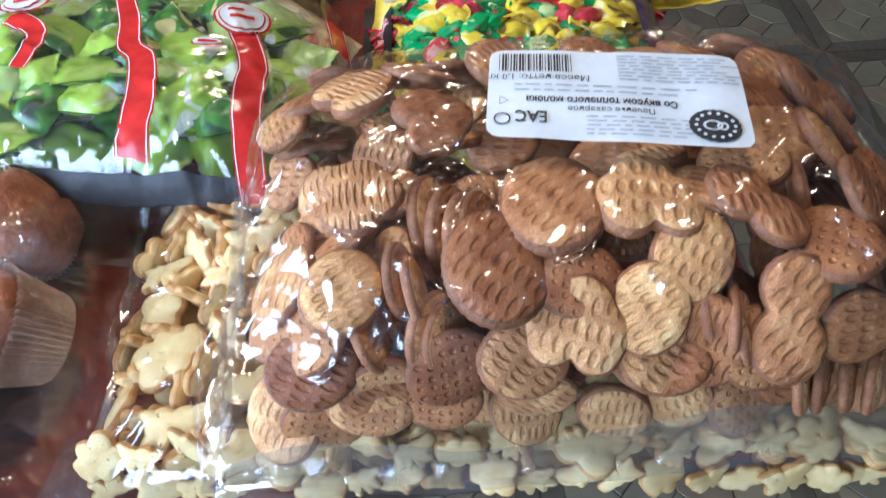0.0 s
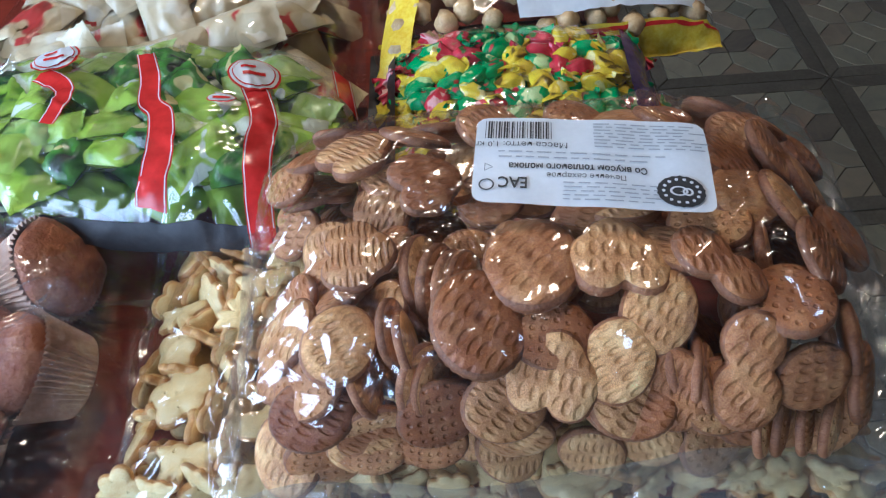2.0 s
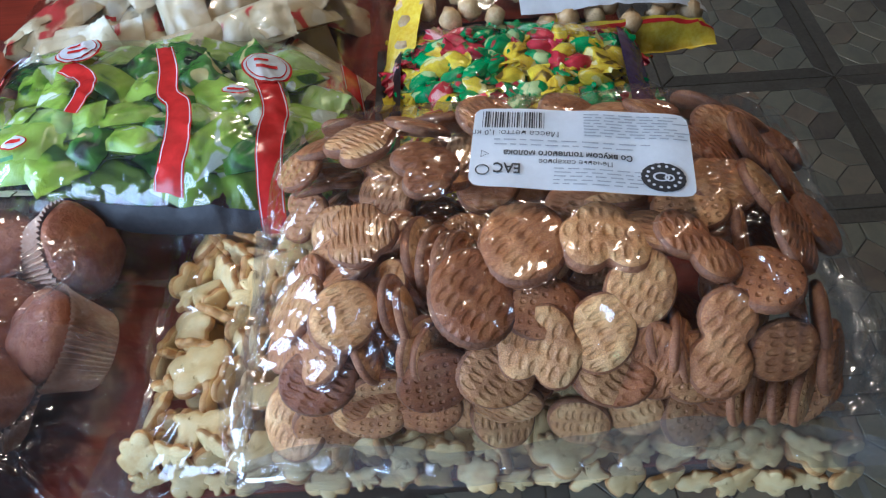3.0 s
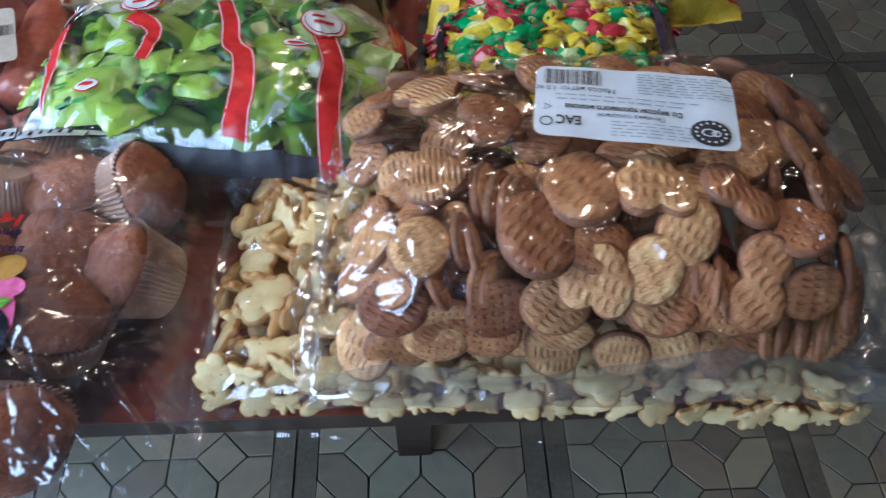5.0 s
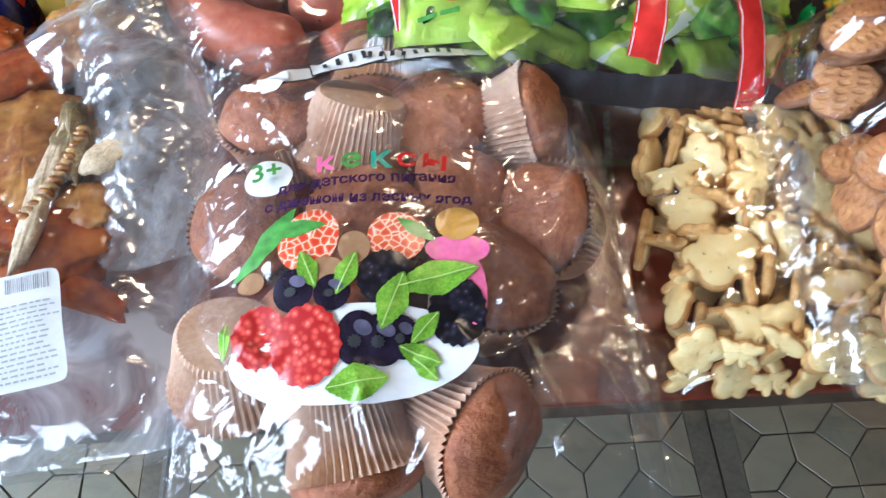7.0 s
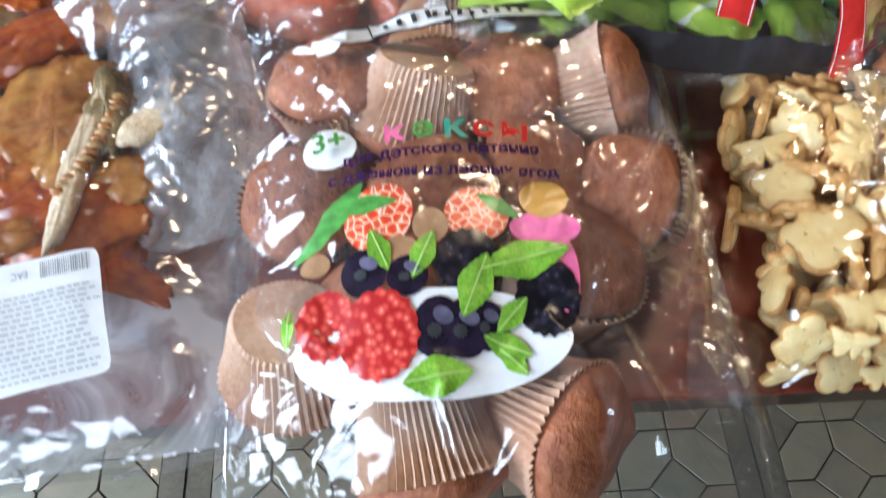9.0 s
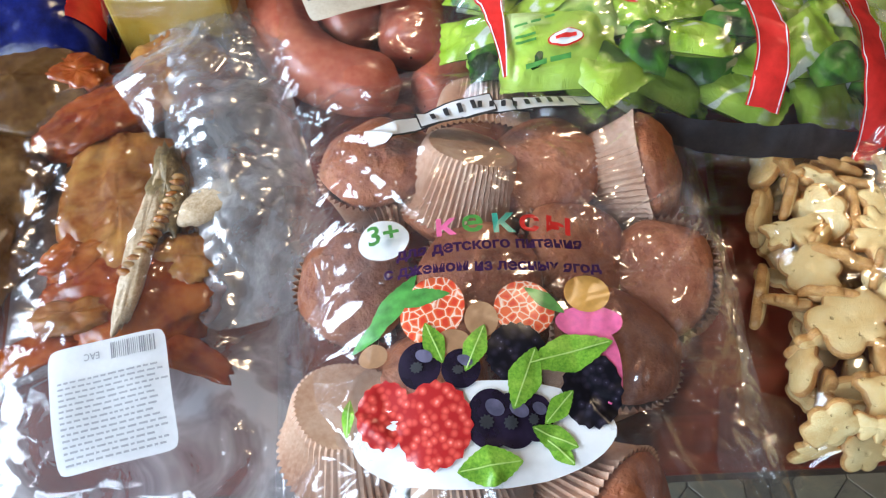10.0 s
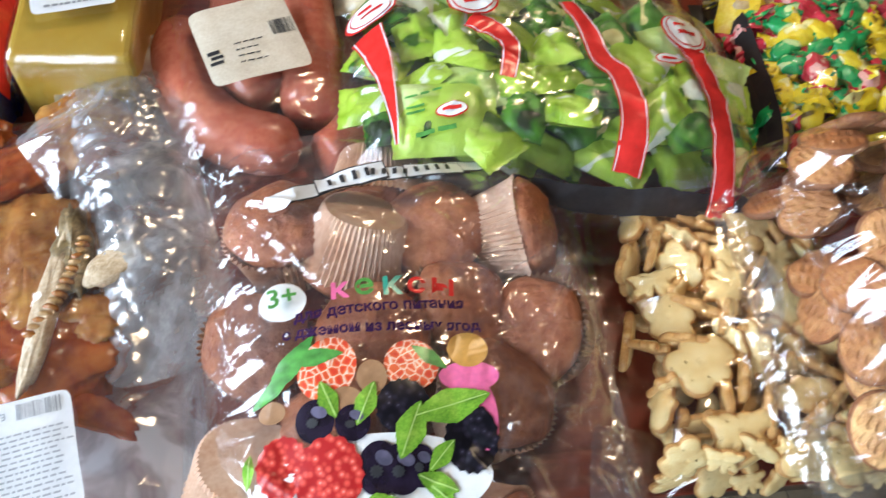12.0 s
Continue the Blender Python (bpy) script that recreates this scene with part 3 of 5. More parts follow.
wall_with_hole("wall_north", "x", Y1, 0.15, X0 - 0.15, X1 + 0.15)
wall_with_hole("wall_south", "x", Y0 - 0.15, 0.15, X0 - 0.15, X1 + 0.15, (-3.0, -1.9, 1.0, 2.3))
wall_with_hole("wall_west", "y", X0 - 0.15, 0.15, Y0, Y1, (-2.1, -0.5, 1.0, 2.3))
wall_with_hole("wall_east", "y", X1, 0.15, Y0, Y1)
tagged(new("ceiling", box_mesh("ceiling", X0 - 0.15, X1 + 0.15, Y0 - 0.15, Y1 + 0.15, TOP, TOP + 0.1, CEILING)), "unseen ceiling, kept dark to weaken reflections in the film", "ceiling", kind="structure")


def window(name, along, fixed, a0, a1, z0, z1):
    root = thing(name, (0, 0, 0), "white framed window with one mullion", "window", kind="structure")
    w, d = 0.05, 0.035
    for b0, b1, c0, c1 in ((a0, a1, z0, z0 + w), (a0, a1, z1 - w, z1), (a0, a0 + w, z0 + w, z1 - w), (a1 - w, a1, z0 + w, z1 - w), ((a0 + a1 - w) / 2, (a0 + a1 + w) / 2, z0 + w, z1 - w)):
        r = (b0, b1, fixed - d, fixed + d) if along == "x" else (fixed - d, fixed + d, b0, b1)
        put_part("window_frame", box_mesh("window_frame", *r, c0, c1, FRAME_PAINT, 0.006), root)


window("window_1", "x", Y0 - 0.03, -3.0, -1.9, 1.0, 2.3)
window("window_2", "y", X0 - 0.03, -2.1, -0.5, 1.0, 2.3)

# ceiling lamp that gives the warm light
lamp = thing("ceiling_lamp", (-1.05, -0.42, TOP), "small pendant lamp hanging from the ceiling", "lamp")
put_part("cord", box_mesh("cord", -0.004, 0.004, -0.004, 0.004, -0.2, 0, FRAME_PAINT), lamp)
ring = [(0.02 + 0.1 * k / 5, -0.2 - 0.02 * k) for k in range(6)]
put_part("shade", mesh_of("shade", [(r * math.cos(a * math.pi / 16), r * math.sin(a * math.pi / 16), z) for r, z in ring for a in range(32)], grid_faces(32, 6, True), LAMP_GLASS), lamp)

# ---- table ----
EDGE_Y, TABLE_Z, RIGHT_X = -1.318, 0.82, -0.838
table = thing("table", (-1.47, -0.93, 0), "red-brown wooden table with a dark front edge, covered with bags", "table")


def at_table(me):
    me.transform(Matrix.Translation((1.47, 0.93, 0)))
    return me


put_part("tabletop", at_table(box_mesh("tabletop", -2.15, RIGHT_X, EDGE_Y, -0.52, TABLE_Z - 0.004, TABLE_Z, WOOD, 0.0015)), table)
put_part("edge_band", at_table(box_mesh("edge_band", -2.148, RIGHT_X - 0.002, EDGE_Y + 0.002, -0.522, TABLE_Z - 0.03, TABLE_Z - 0.0045, DARK_WOOD, 0.003)), table, "dark edge of the tabletop")
for lx in (-1.90, -1.14):
    for ly in (-1.02, -0.70):
        put_part("leg", at_table(box_mesh("leg", lx, lx + 0.06, ly, ly + 0.06, 0.002, TABLE_Z - 0.031, DARK_WOOD, 0.004)), table)

HEARTS = [
    (-1.078, -1.246, 175, 0.040, 8), (-1.042, -1.205, 21, 0.042, 15), (-1.079, -1.174, 36, 0.047, 10), (-0.953, -1.264, 86, 0.052, 6),
    (-0.991, -1.313, 73, 0.046, 12), (-1.088, -1.028, 7, 0.044, 20),
]
OVALS = [
    (-0.994, -1.262, 74, 0.054, 5), (-0.939, -1.290, 57, 0.043, -12), (-1.022, -1.290, 88, 0.053, 14), (-1.043, -1.327, 16, 0.038, 18),
    (-1.013, -1.324, -5, 0.030, 20), (-0.956, -1.323, -9, 0.043, -38), (-0.954, -1.331, -5, 0.044, 25), (-0.914, -1.333, -4, 0.041, 28),
    (-0.961, -1.309, 62, 0.030, 10), (-1.114, -1.276, 67, 0.041, 12), (-1.087, -1.291, 64, 0.037, 25), (-1.103, -1.302, 6, 0.033, -20),
    (-1.102, -1.314, 5, 0.034, 25), (-0.870, -1.317, 6, 0.026, 12),
]
TILTED_OVALS = [
    (-0.851, -1.262, -74, 0.036, 30), (-0.875, -1.287, 67, 0.045, 30), (-0.883, -1.200, -29, 0.039, 20), (-0.867, -1.181, -36, 0.037, 30),
    (-0.853, -1.191, -64, 0.041, 35), (-0.856, -1.226, -49, 0.034, 35), (-0.905, -1.170, -22, 0.035, 40), (-0.922, -1.258, -5, 0.033, 22),
    (-0.936, -1.319, 103, 0.031, 15), (-0.989, -1.296, -5, 0.032, 10), (-0.865, -1.142, -29, 0.037, 40), (-1.045, -1.160, -5, 0.040, 35),
    (-1.002, -1.161, -5, 0.039, 35), (-0.952, -1.156, -6, 0.036, 40),
]
TWO_LOBED = [
    (-0.901, -1.315, 77, 0.056, 6), (-0.906, -1.271, -46, 0.040, 14),
]
ON_EDGE = [
    (-1.077, -1.303, 95, 0.032, 0), (-1.046, -1.249, 75, 0.061, 0), (-1.039, -1.257, 73, 0.059, 0), (-1.032, -1.261, 71, 0.063, 0),
    (-1.026, -1.262, 73, 0.052, 0), (-1.073, -1.318, 9, 0.031, 0), (-1.075, -1.321, 5, 0.034, 0), (-1.077, -1.324, -3, 0.034, 0),
    (-1.050, -1.304, 60, 0.039, 0), (-1.044, -1.307, 61, 0.035, 0), (-0.930, -1.304, 76, 0.039, 0), (-0.923, -1.309, 76, 0.038, 0),
    (-0.917, -1.313, 76, 0.035, 0), (-0.880, -1.328, 62, 0.033, 0), (-0.868, -1.328, 62, 0.036, 0),
]
ON_EDGE_FRONT = [
    (-0.854, -1.327, 55, 0.037, 0), (-1.079, -1.329, -4, 0.040, 0), (-1.048, -1.331, -4, 0.035, 0),
    (-1.007, -1.332, -4, 0.037, 0), (-0.840, -1.295, 75, 0.057, 0), (-0.854, -1.295, 81, 0.049, 0), (-1.056, -1.289, 93, 0.036, 0),
    (-1.062, -1.283, 85, 0.036, 0), (-0.874, -1.251, 76, 0.046, 0), (-0.837, -1.312, 60, 0.043, 0),
    (-0.889, -1.330, 67, 0.029, 0),
]
CRACKERS = [
    (-1.204, -1.216, -75, 0.040, 5), (-1.195, -1.250, 30, 0.049, 5), (-1.150, -1.177, 7, 0.050, 8), (-1.185, -1.294, -4, 0.052, 8),
    (-1.220, -1.269, 74, 0.041, 20), (-1.139, -1.276, 9, 0.058, 8), (-1.125, -1.218, -53, 0.037, 10), (-1.104, -1.292, 20, 0.045, 5),
    (-1.207, -1.188, -3, 0.035, 15), (-1.148, -1.310, 28, 0.048, 10), (-1.123, -1.312, 35, 0.045, 12), (-1.134, -1.155, -14, 0.043, 12),
]
CRACKERS_ON_EDGE = [
    (-1.170, -1.235, -71, 0.038, 0), (-1.159, -1.243, -75, 0.043, 0), (-1.135, -1.242, -72, 0.044, 0), (-1.187, -1.178, -58, 0.033, 0),
    (-1.200, -1.161, 66, 0.038, 0), (-1.215, -1.168, 59, 0.043, 0), (-1.227, -1.220, 71, 0.046, 0), (-1.173, -1.264, 70, 0.027, 0),
    (-1.180, -1.157, -41, 0.025, 0), (-1.115, -1.239, -27, 0.030, 0), (-1.097, -1.182, -56, 0.040, 0), (-1.088, -1.200, -69, 0.032, 0),
    (-1.184, -1.267, 83, 0.025, 0),
]


# ---- biscuits ----
def biscuit_mesh(name, outline, thick, press, mat, crimp=0.012, rings=9, around=84, deep=0.0019, side=None):
    """A baked biscuit one unit long: outline(a) gives the rim's radius, press(x, y) the stamped relief in metres for a 44 mm biscuit."""
    L = 0.044
    verts, prof = [], []
    for k in range(rings):
        r = (k + 1) / rings
        prof.append((r * 0.93, 1 - 0.35 * max(0, r - 0.75) / 0.25))
    prof += [(0.985, 0.30), (1.0, 0.0), (0.985, -0.5), (0.93, -0.8)]
    verts.append((0, 0, thick * (0.5 - 0.5 * 0.14 * press(0, 0))))
    for r, zf in prof:
        for i in range(around):
            a = 2 * math.pi * i / around
            d = outline(a) * r * (1 + (crimp * math.sin(a * 34) if r > 0.95 else 0))
            x, y = d * math.cos(a), d * math.sin(a)
            z = zf * thick / 2
            if r < 0.9 and zf > 0.5:
                z -= deep / L * press(x * L, y * L)
                z += 0.16 * thick * (1 - (r / 0.9) ** 2)
            verts.append((x, y, z))
    n = len(prof)
    verts.append((0, 0, -thick * 0.42))
    faces = [(0, 1 + i, 1 + (i + 1) % around) for i in range(around)]
    for k in range(n - 1):
        b = 1 + k * around
        faces += [(b + i, b + around + i, b + around + (i + 1) % around, b + (i + 1) % around) for i in range(around)]
    b, last = 1 + (n - 1) * around, len(verts) - 1
    faces += [(last, b + (i + 1) % around, b + i) for i in range(around)]
    slots = [0] * (around * rings) + [1] * (len(faces) - around * rings)
    return mesh_of(name, verts, faces, [mat, side] if side else mat, True, slots if side else None)


def discs(*circles):
    """Outline by angle of a union of discs (x, y, r) seen from the middle, corners softened."""
    def far(a):
        best = 0.08
        for x, y, r in circles:
            along, off = x * math.cos(a) + y * math.sin(a), abs(y * math.cos(a) - x * math.sin(a))
            if off < r:
                best = max(best, along + math.sqrt(r * r - off * off))
        return best
    table_of = [far(2 * math.pi * i / 180) for i in range(180)]
    soft = [sum(table_of[(i + k) % 180] for k in (-2, -1, 0, 1, 2)) / 5 for i in range(180)]

    def outline(a):
        f = (a % (2 * math.pi)) * 180 / (2 * math.pi)
        i = int(f) % 180
        return soft[i] + (soft[(i + 1) % 180] - soft[i]) * (f - int(f))
    return outline


def oval(ratio):
    return lambda a: 0.5 / math.sqrt(math.cos(a) ** 2 + (math.sin(a) / ratio) ** 2)


HEART = discs((-0.02, 0.16, 0.30), (-0.02, -0.16, 0.30), (0.16, 0, 0.30), (0.30, 0, 0.17), (-0.16, 0.2, 0.22), (-0.16, -0.2, 0.22))
TWO = discs((-0.22, 0, 0.30), (0.22, 0, 0.27), (0, 0, 0.2))
none = lambda x, y: 0.0
B_HEART = biscuit_mesh("biscuit", HEART, 0.17, none, COOKIE_WAVE, side=COOKIE_SIDE)
B_HEART_DASH = biscuit_mesh("biscuit", HEART, 0.17, none, COOKIE_ROWS, side=COOKIE_SIDE)
B_OVAL = biscuit_mesh("biscuit", oval(0.84), 0.17, none, COOKIE, side=COOKIE_SIDE)
B_OVAL_LINE = biscuit_mesh("biscuit", oval(0.80), 0.17, none, COOKIE_ROWS, side=COOKIE_SIDE)
B_OVAL_DOT = biscuit_mesh("biscuit", oval(0.86), 0.17, none, COOKIE_DOTS, side=COOKIE_SIDE)
B_TWO = biscuit_mesh("biscuit", TWO, 0.15, none, COOKIE, side=COOKIE_SIDE)

COOKIES = Bag(-0.972, -1.227, 0.180, 0.111, -1, 0.874, 0.116, 4.5, 0.5, seed=1, amp=0.0056, flats=((-0.985, -1.207, 0.04), (-0.935, -1.214, 0.04)))
CREAM = Bag(-1.01, -1.234, 0.222, 0.111, -4, TABLE_Z, 0.056, 8, 0.5, seed=2, amp=0.003)
rng = random.Random(5)


def lay(name, me, bag, x, y, yaw, size, tilt, sink, label, category, group, follow=0.8):
    """Lay a flat thing just under a bag's film, tilted with the bag's slope."""
    sx, sy = bag.slope(x, y)
    n = Vector((-sx * follow, -sy * follow, 1)).normalized()
    turn = Vector((0, 0, 1)).rotation_difference(n).to_matrix().to_4x4()
    ob = new(name, me)
    z = max(bag.h(x, y) - sink, bag.z0 + 0.006)
    ob.matrix_basis = Matrix.Translation((x, y, z)) @ turn @ pose(0, 0, 0, 0, 0, yaw) @ pose(0, 0, 0, tilt * rng.choice((-1, 1)) * 0.6, tilt * 0.5, 0) @ Matrix.Diagonal((size, size, size, 1))
    return tagged(ob, label, category, group)


BISCUIT_LABEL = {B_HEART: "brown heart-shaped biscuit with a wavy stamp", B_HEART_DASH: "brown heart-shaped biscuit stamped with dashes", B_OVAL: "brown oval biscuit stamped with slanted dashes",
                 B_OVAL_LINE: "brown oval biscuit stamped with rows of dashes", B_OVAL_DOT: "brown oval biscuit stamped with dots", B_TWO: "golden-brown two-lobed biscuit inside the clear bag"}


def inside(bag, x, y, most=0.84):
    """The nearest place well inside a bag."""
    u, v = bag.uv(x, y)
    return bag.xy(max(-most, min(most, u)), max(-most, min(most, v)))


def biscuit(me, x, y, yaw, size, tilt, sink=0.006, bag=None):
    x, y = inside(COOKIES, x, y)
    return lay("biscuit", me, bag or COOKIES, x, y, yaw, size, tilt, sink, BISCUIT_LABEL[me], "biscuit", "biscuits in the bag")


for i, (x, y, yaw, size, tilt) in enumerate(HEARTS):
    biscuit(B_HEART if i in (0, 2) else B_HEART_DASH, x, y, yaw + 180 * (i == 0), max(size, 0.042) * 1.06, tilt, 0.0065)
for i, (x, y, yaw, size, tilt) in enumerate(OVALS + TILTED_OVALS):
    biscuit((B_OVAL, B_OVAL_LINE, B_OVAL, B_OVAL_DOT)[i % 4], x, y, yaw, max(size, 0.040) * 1.04, tilt, 0.0075 + 0.003 * (i % 2))
for x, y, yaw, size, tilt in TWO_LOBED:
    biscuit(B_TWO, x, y, yaw, max(size, 0.05), tilt, 0.007)


def on_edge(name, me, bag, x, y, yaw, size, label, category, group, sink=0.4):
    ob = new(name, me)
    z = max(bag.h(x, y) - size * sink, bag.z0 + 0.016)
    ob.matrix_basis = Matrix.Translation((x, y, z)) @ pose(0, 0, 0, 0, 0, yaw) @ pose(0, 0, 0, 72 + rng.uniform(-14, 14), rng.uniform(-8, 8), 0) @ Matrix.Diagonal((size, size, size, 1))
    return tagged(ob, label, category, group)


for i, (x, y, yaw, size, tilt) in enumerate(ON_EDGE + ON_EDGE_FRONT):
    x, y = inside(COOKIES, x, y, 0.88)
    on_edge("biscuit", (B_OVAL, B_OVAL_DOT)[i % 2], COOKIES, x, y, yaw, max(min(size, 0.045), 0.036), "brown oval biscuit standing on its edge", "biscuit", "biscuits in the bag", 0.58)
# biscuits that fill the back and the far end of the top layer
placed = [(r[0], r[1]) for r in HEARTS + OVALS + TILTED_OVALS + TWO_LOBED + ON_EDGE + ON_EDGE_FRONT]
for k in range(1200):
    u, v = rng.uniform(-0.86, 0.88), rng.uniform(-0.2, 0.84)
    x, y = COOKIES.xy(u, v)
    if (u > 0.35 or v > 0.55) and all((x - a) ** 2 + (y - b) ** 2 > 0.0225 ** 2 for a, b in placed):
        placed.append((x, y))
        biscuit(rng.choice((B_OVAL, B_OVAL_LINE, B_OVAL_DOT)), x, y, rng.uniform(0, 360), rng.uniform(0.041, 0.047), rng.uniform(4, 26), rng.uniform(0.009, 0.014))
# the layers below
for layer in (0.040, 0.062):
    for k in range(60):
        u, v = rng.uniform(-0.86, 0.86), rng.uniform(-0.86, 0.86)
        x, y = COOKIES.xy(u, v)
        if COOKIES.h(x, y) - layer > COOKIES.z0 + 0.01:
            biscuit(rng.choice((B_OVAL, B_OVAL_LINE, B_HEART_DASH, B_OVAL_DOT)), x, y, rng.uniform(0, 360), rng.uniform(0.040, 0.046), rng.uniform(10, 40), layer + rng.uniform(0, 0.008))

# ---- crackers ----
BEAR_SHAPE = discs((0, 0, 0.32), (0.24, 0, 0.24), (-0.22, 0.16, 0.2), (-0.22, -0.16, 0.2), (0.08, 0.24, 0.16), (0.08, -0.24, 0.16), (0.36, 0.14, 0.10), (0.36, -0.14, 0.10))


BEAST_SHAPE = discs((-0.14, 0.02, 0.20), (0.12, 0.03, 0.20), (0.36, 0.15, 0.13), (0.44, 0.10, 0.07), (-0.28, -0.20, 0.085), (-0.10, -0.24, 0.075), (0.12, -0.24, 0.08), (0.28, -0.18, 0.075), (-0.36, 0.14, 0.07))
CALF_SHAPE = discs((-0.10, 0, 0.21), (0.14, 0.02, 0.19), (0.34, -0.10, 0.13), (-0.30, 0.18, 0.09), (-0.10, 0.25, 0.08), (0.16, 0.24, 0.09), (0.30, 0.12, 0.06), (-0.36, -0.10, 0.09))


def lumpy(ratio, lobes, deep, phase):
    """An elongated outline with a few soft lobes, like a pressed animal."""
    def outline(a):
        base = 0.46 / math.sqrt(math.cos(a) ** 2 + (math.sin(a) / ratio) ** 2)
        return base * (1 + deep * math.sin(lobes * a + phase) + 0.6 * deep * math.sin((lobes + 2) * a + 2.3 * phase))
    return outline


CRACKER_MESHES = [biscuit_mesh("cracker", s, 0.165, none, CRACKER, 0.004, 9, 60, 0.0, CRACKER_SIDE) for s in (BEAR_SHAPE, BEAST_SHAPE, lumpy(0.46, 4, 0.10, 2.0), CALF_SHAPE)]
CRACKER_LABELS = ("pale bear-shaped cracker in the clear bag", "pale rounded animal cracker in the clear bag", "pale long animal cracker in the clear bag", "pale lobed animal cracker in the clear bag")


def cracker(kind, x, y, yaw, size, tilt, sink=0.007):
    return lay("cracker", CRACKER_MESHES[kind], CREAM, x, y, yaw, size, tilt, sink, CRACKER_LABELS[kind], "cracker", "crackers in the bag")


for i, (x, y, yaw, size, tilt) in enumerate(CRACKERS):
    cracker((0, 0, 1, 1, 2, 2, 0, 1, 1, 2, 0, 1)[i], x, y, yaw, min(max(size, 0.040), 0.049), tilt)
for i, (x, y, yaw, size, tilt) in enumerate(CRACKERS_ON_EDGE):
    on_edge("cracker", CRACKER_MESHES[(2, 0)[i % 2]], CREAM, x, y, yaw, max(size, 0.039), "pale cracker standing on its edge in the bag", "cracker", "crackers in the bag", 0.28)
taken = [(r[0], r[1]) for r in CRACKERS + CRACKERS_ON_EDGE]
tries = 0
while len(taken) < 300 and tries < 9000:
    tries += 1
    u, v = rng.uniform(-0.92, 0.92), rng.uniform(-0.74, 0.88)
    x, y = CREAM.xy(u, v)
    if v > -0.2 and u > -0.35:
        continue
    near = 0.0255 if tries < 3500 else 0.0155
    if all((x - a) ** 2 + (y - b) ** 2 > near ** 2 for a, b in taken):
        taken.append((x, y))
        if tries >= 3500 or rng.random() < 0.42:
            on_edge("cracker", CRACKER_MESHES[rng.randrange(4)], CREAM, x, y, rng.uniform(0, 180), rng.uniform(0.035, 0.042), "pale cracker standing on its edge in the bag", "cracker", "crackers in the bag", 0.32)
        else:
            cracker(rng.randrange(4), x, y, rng.uniform(0, 360), rng.uniform(0.040, 0.049), rng.uniform(2, 18), rng.uniform(0.006, 0.010))
for k in range(230):
    u, v = rng.uniform(-0.9, 0.9), rng.uniform(-0.74, 0.86)
    if v > -0.25 and u > -0.35:
        continue
    x, y = CREAM.xy(u, v)
    cracker(rng.randrange(4), x, y, rng.uniform(0, 360), rng.uniform(0.036, 0.042), rng.uniform(5, 35), rng.uniform(0.022, 0.04))

# crackers that lean on the front of the film, in two rows
for row, (v, z) in enumerate(((-0.77, 0.864), (-0.84, 0.841))):
    k = 0
    u = -0.93
    while u < 0.95:
        x, y = CREAM.xy(u, v)
        size = rng.uniform(0.026, 0.033)
        ob = new("cracker", CRACKER_MESHES[(k * 3 + row) % 4])
        ob.matrix_basis = Matrix.Translation((x, y + rng.uniform(-0.003, 0.003), z + rng.uniform(-0.003, 0.003))) @ pose(0, 0, 0, rng.uniform(30, 74), rng.uniform(-24, 24), rng.uniform(-28, 28)) @ pose(0, 0, 0, 0, 0, rng.choice((0, 20, 160, 180, 200))) @ Matrix.Diagonal((size, size, size, 1))
        tagged(ob, "pale cracker leaning on the front of the bag", "cracker", "crackers in the bag")
        u += size / CREAM.hx * rng.uniform(0.62, 0.9)
        k += 1

# ---- biscuit bag and cracker bag ----
biscuit_bag = thing("biscuit_bag", (0, 0, 0), "large clear plastic bag full of brown biscuits, with a white sticker", "bag", "bags on the table")
rim_of(COOKIES, biscuit_bag, ("left", "right", "front"), FILM_SEAL, 0.011)
put_part("film", film_mesh("film", COOKIES, FILM_CREASED, (0.05, 0.05), 0.0015), biscuit_bag, "glossy creased clear film")
put_part("underside", under_mesh("underside", COOKIES, FILM, (0.03, 0.03)), biscuit_bag)
SEAL = Bag(-0.79, -1.29, 0.024, 0.06, -8, 0.868, 0.014, seed=3, amp=0.007)
put_part("seal", film_mesh("seal", SEAL, FILM_SEAL, (0.2, 0.1), 0.002), biscuit_bag, "crinkled bag end")
LOOSE = Bag(-1.148, -1.272, 0.024, 0.060, 6, 0.872, 0.022, 2.5, 0.8, seed=16, amp=0.007)
put_part("loose_end", film_mesh("loose_end", LOOSE, FILM_CREASED, (0.1, 0.1), 0.002), biscuit_bag, "loose crinkled film beside the biscuits")
cracker_bag = thing("cracker_bag", (0, 0, 0), "clear plastic bag of pale animal crackers under the biscuits", "bag", "bags on the table")
rim_of(CREAM, cracker_bag, ("left", "right"), FILM_SEAL, 0.005)
put_part("film", film_mesh("film", CREAM, FILM_STIFF, (0.03, 0.05)), cracker_bag, "glossy clear film")
put_part("underside", under_mesh("underside", CREAM, FILM, (0.02, 0.02)), cracker_bag)
FLAP = Bag(-1.243, -1.30, 0.022, 0.022, -15, TABLE_Z + 0.002, 0.006, seed=4, amp=0.002)
put_part("seal", film_mesh("seal", FLAP, FILM_SEAL, (0.1, 0.1), 0.002), cracker_bag, "ribbed corner of the bag's seal")

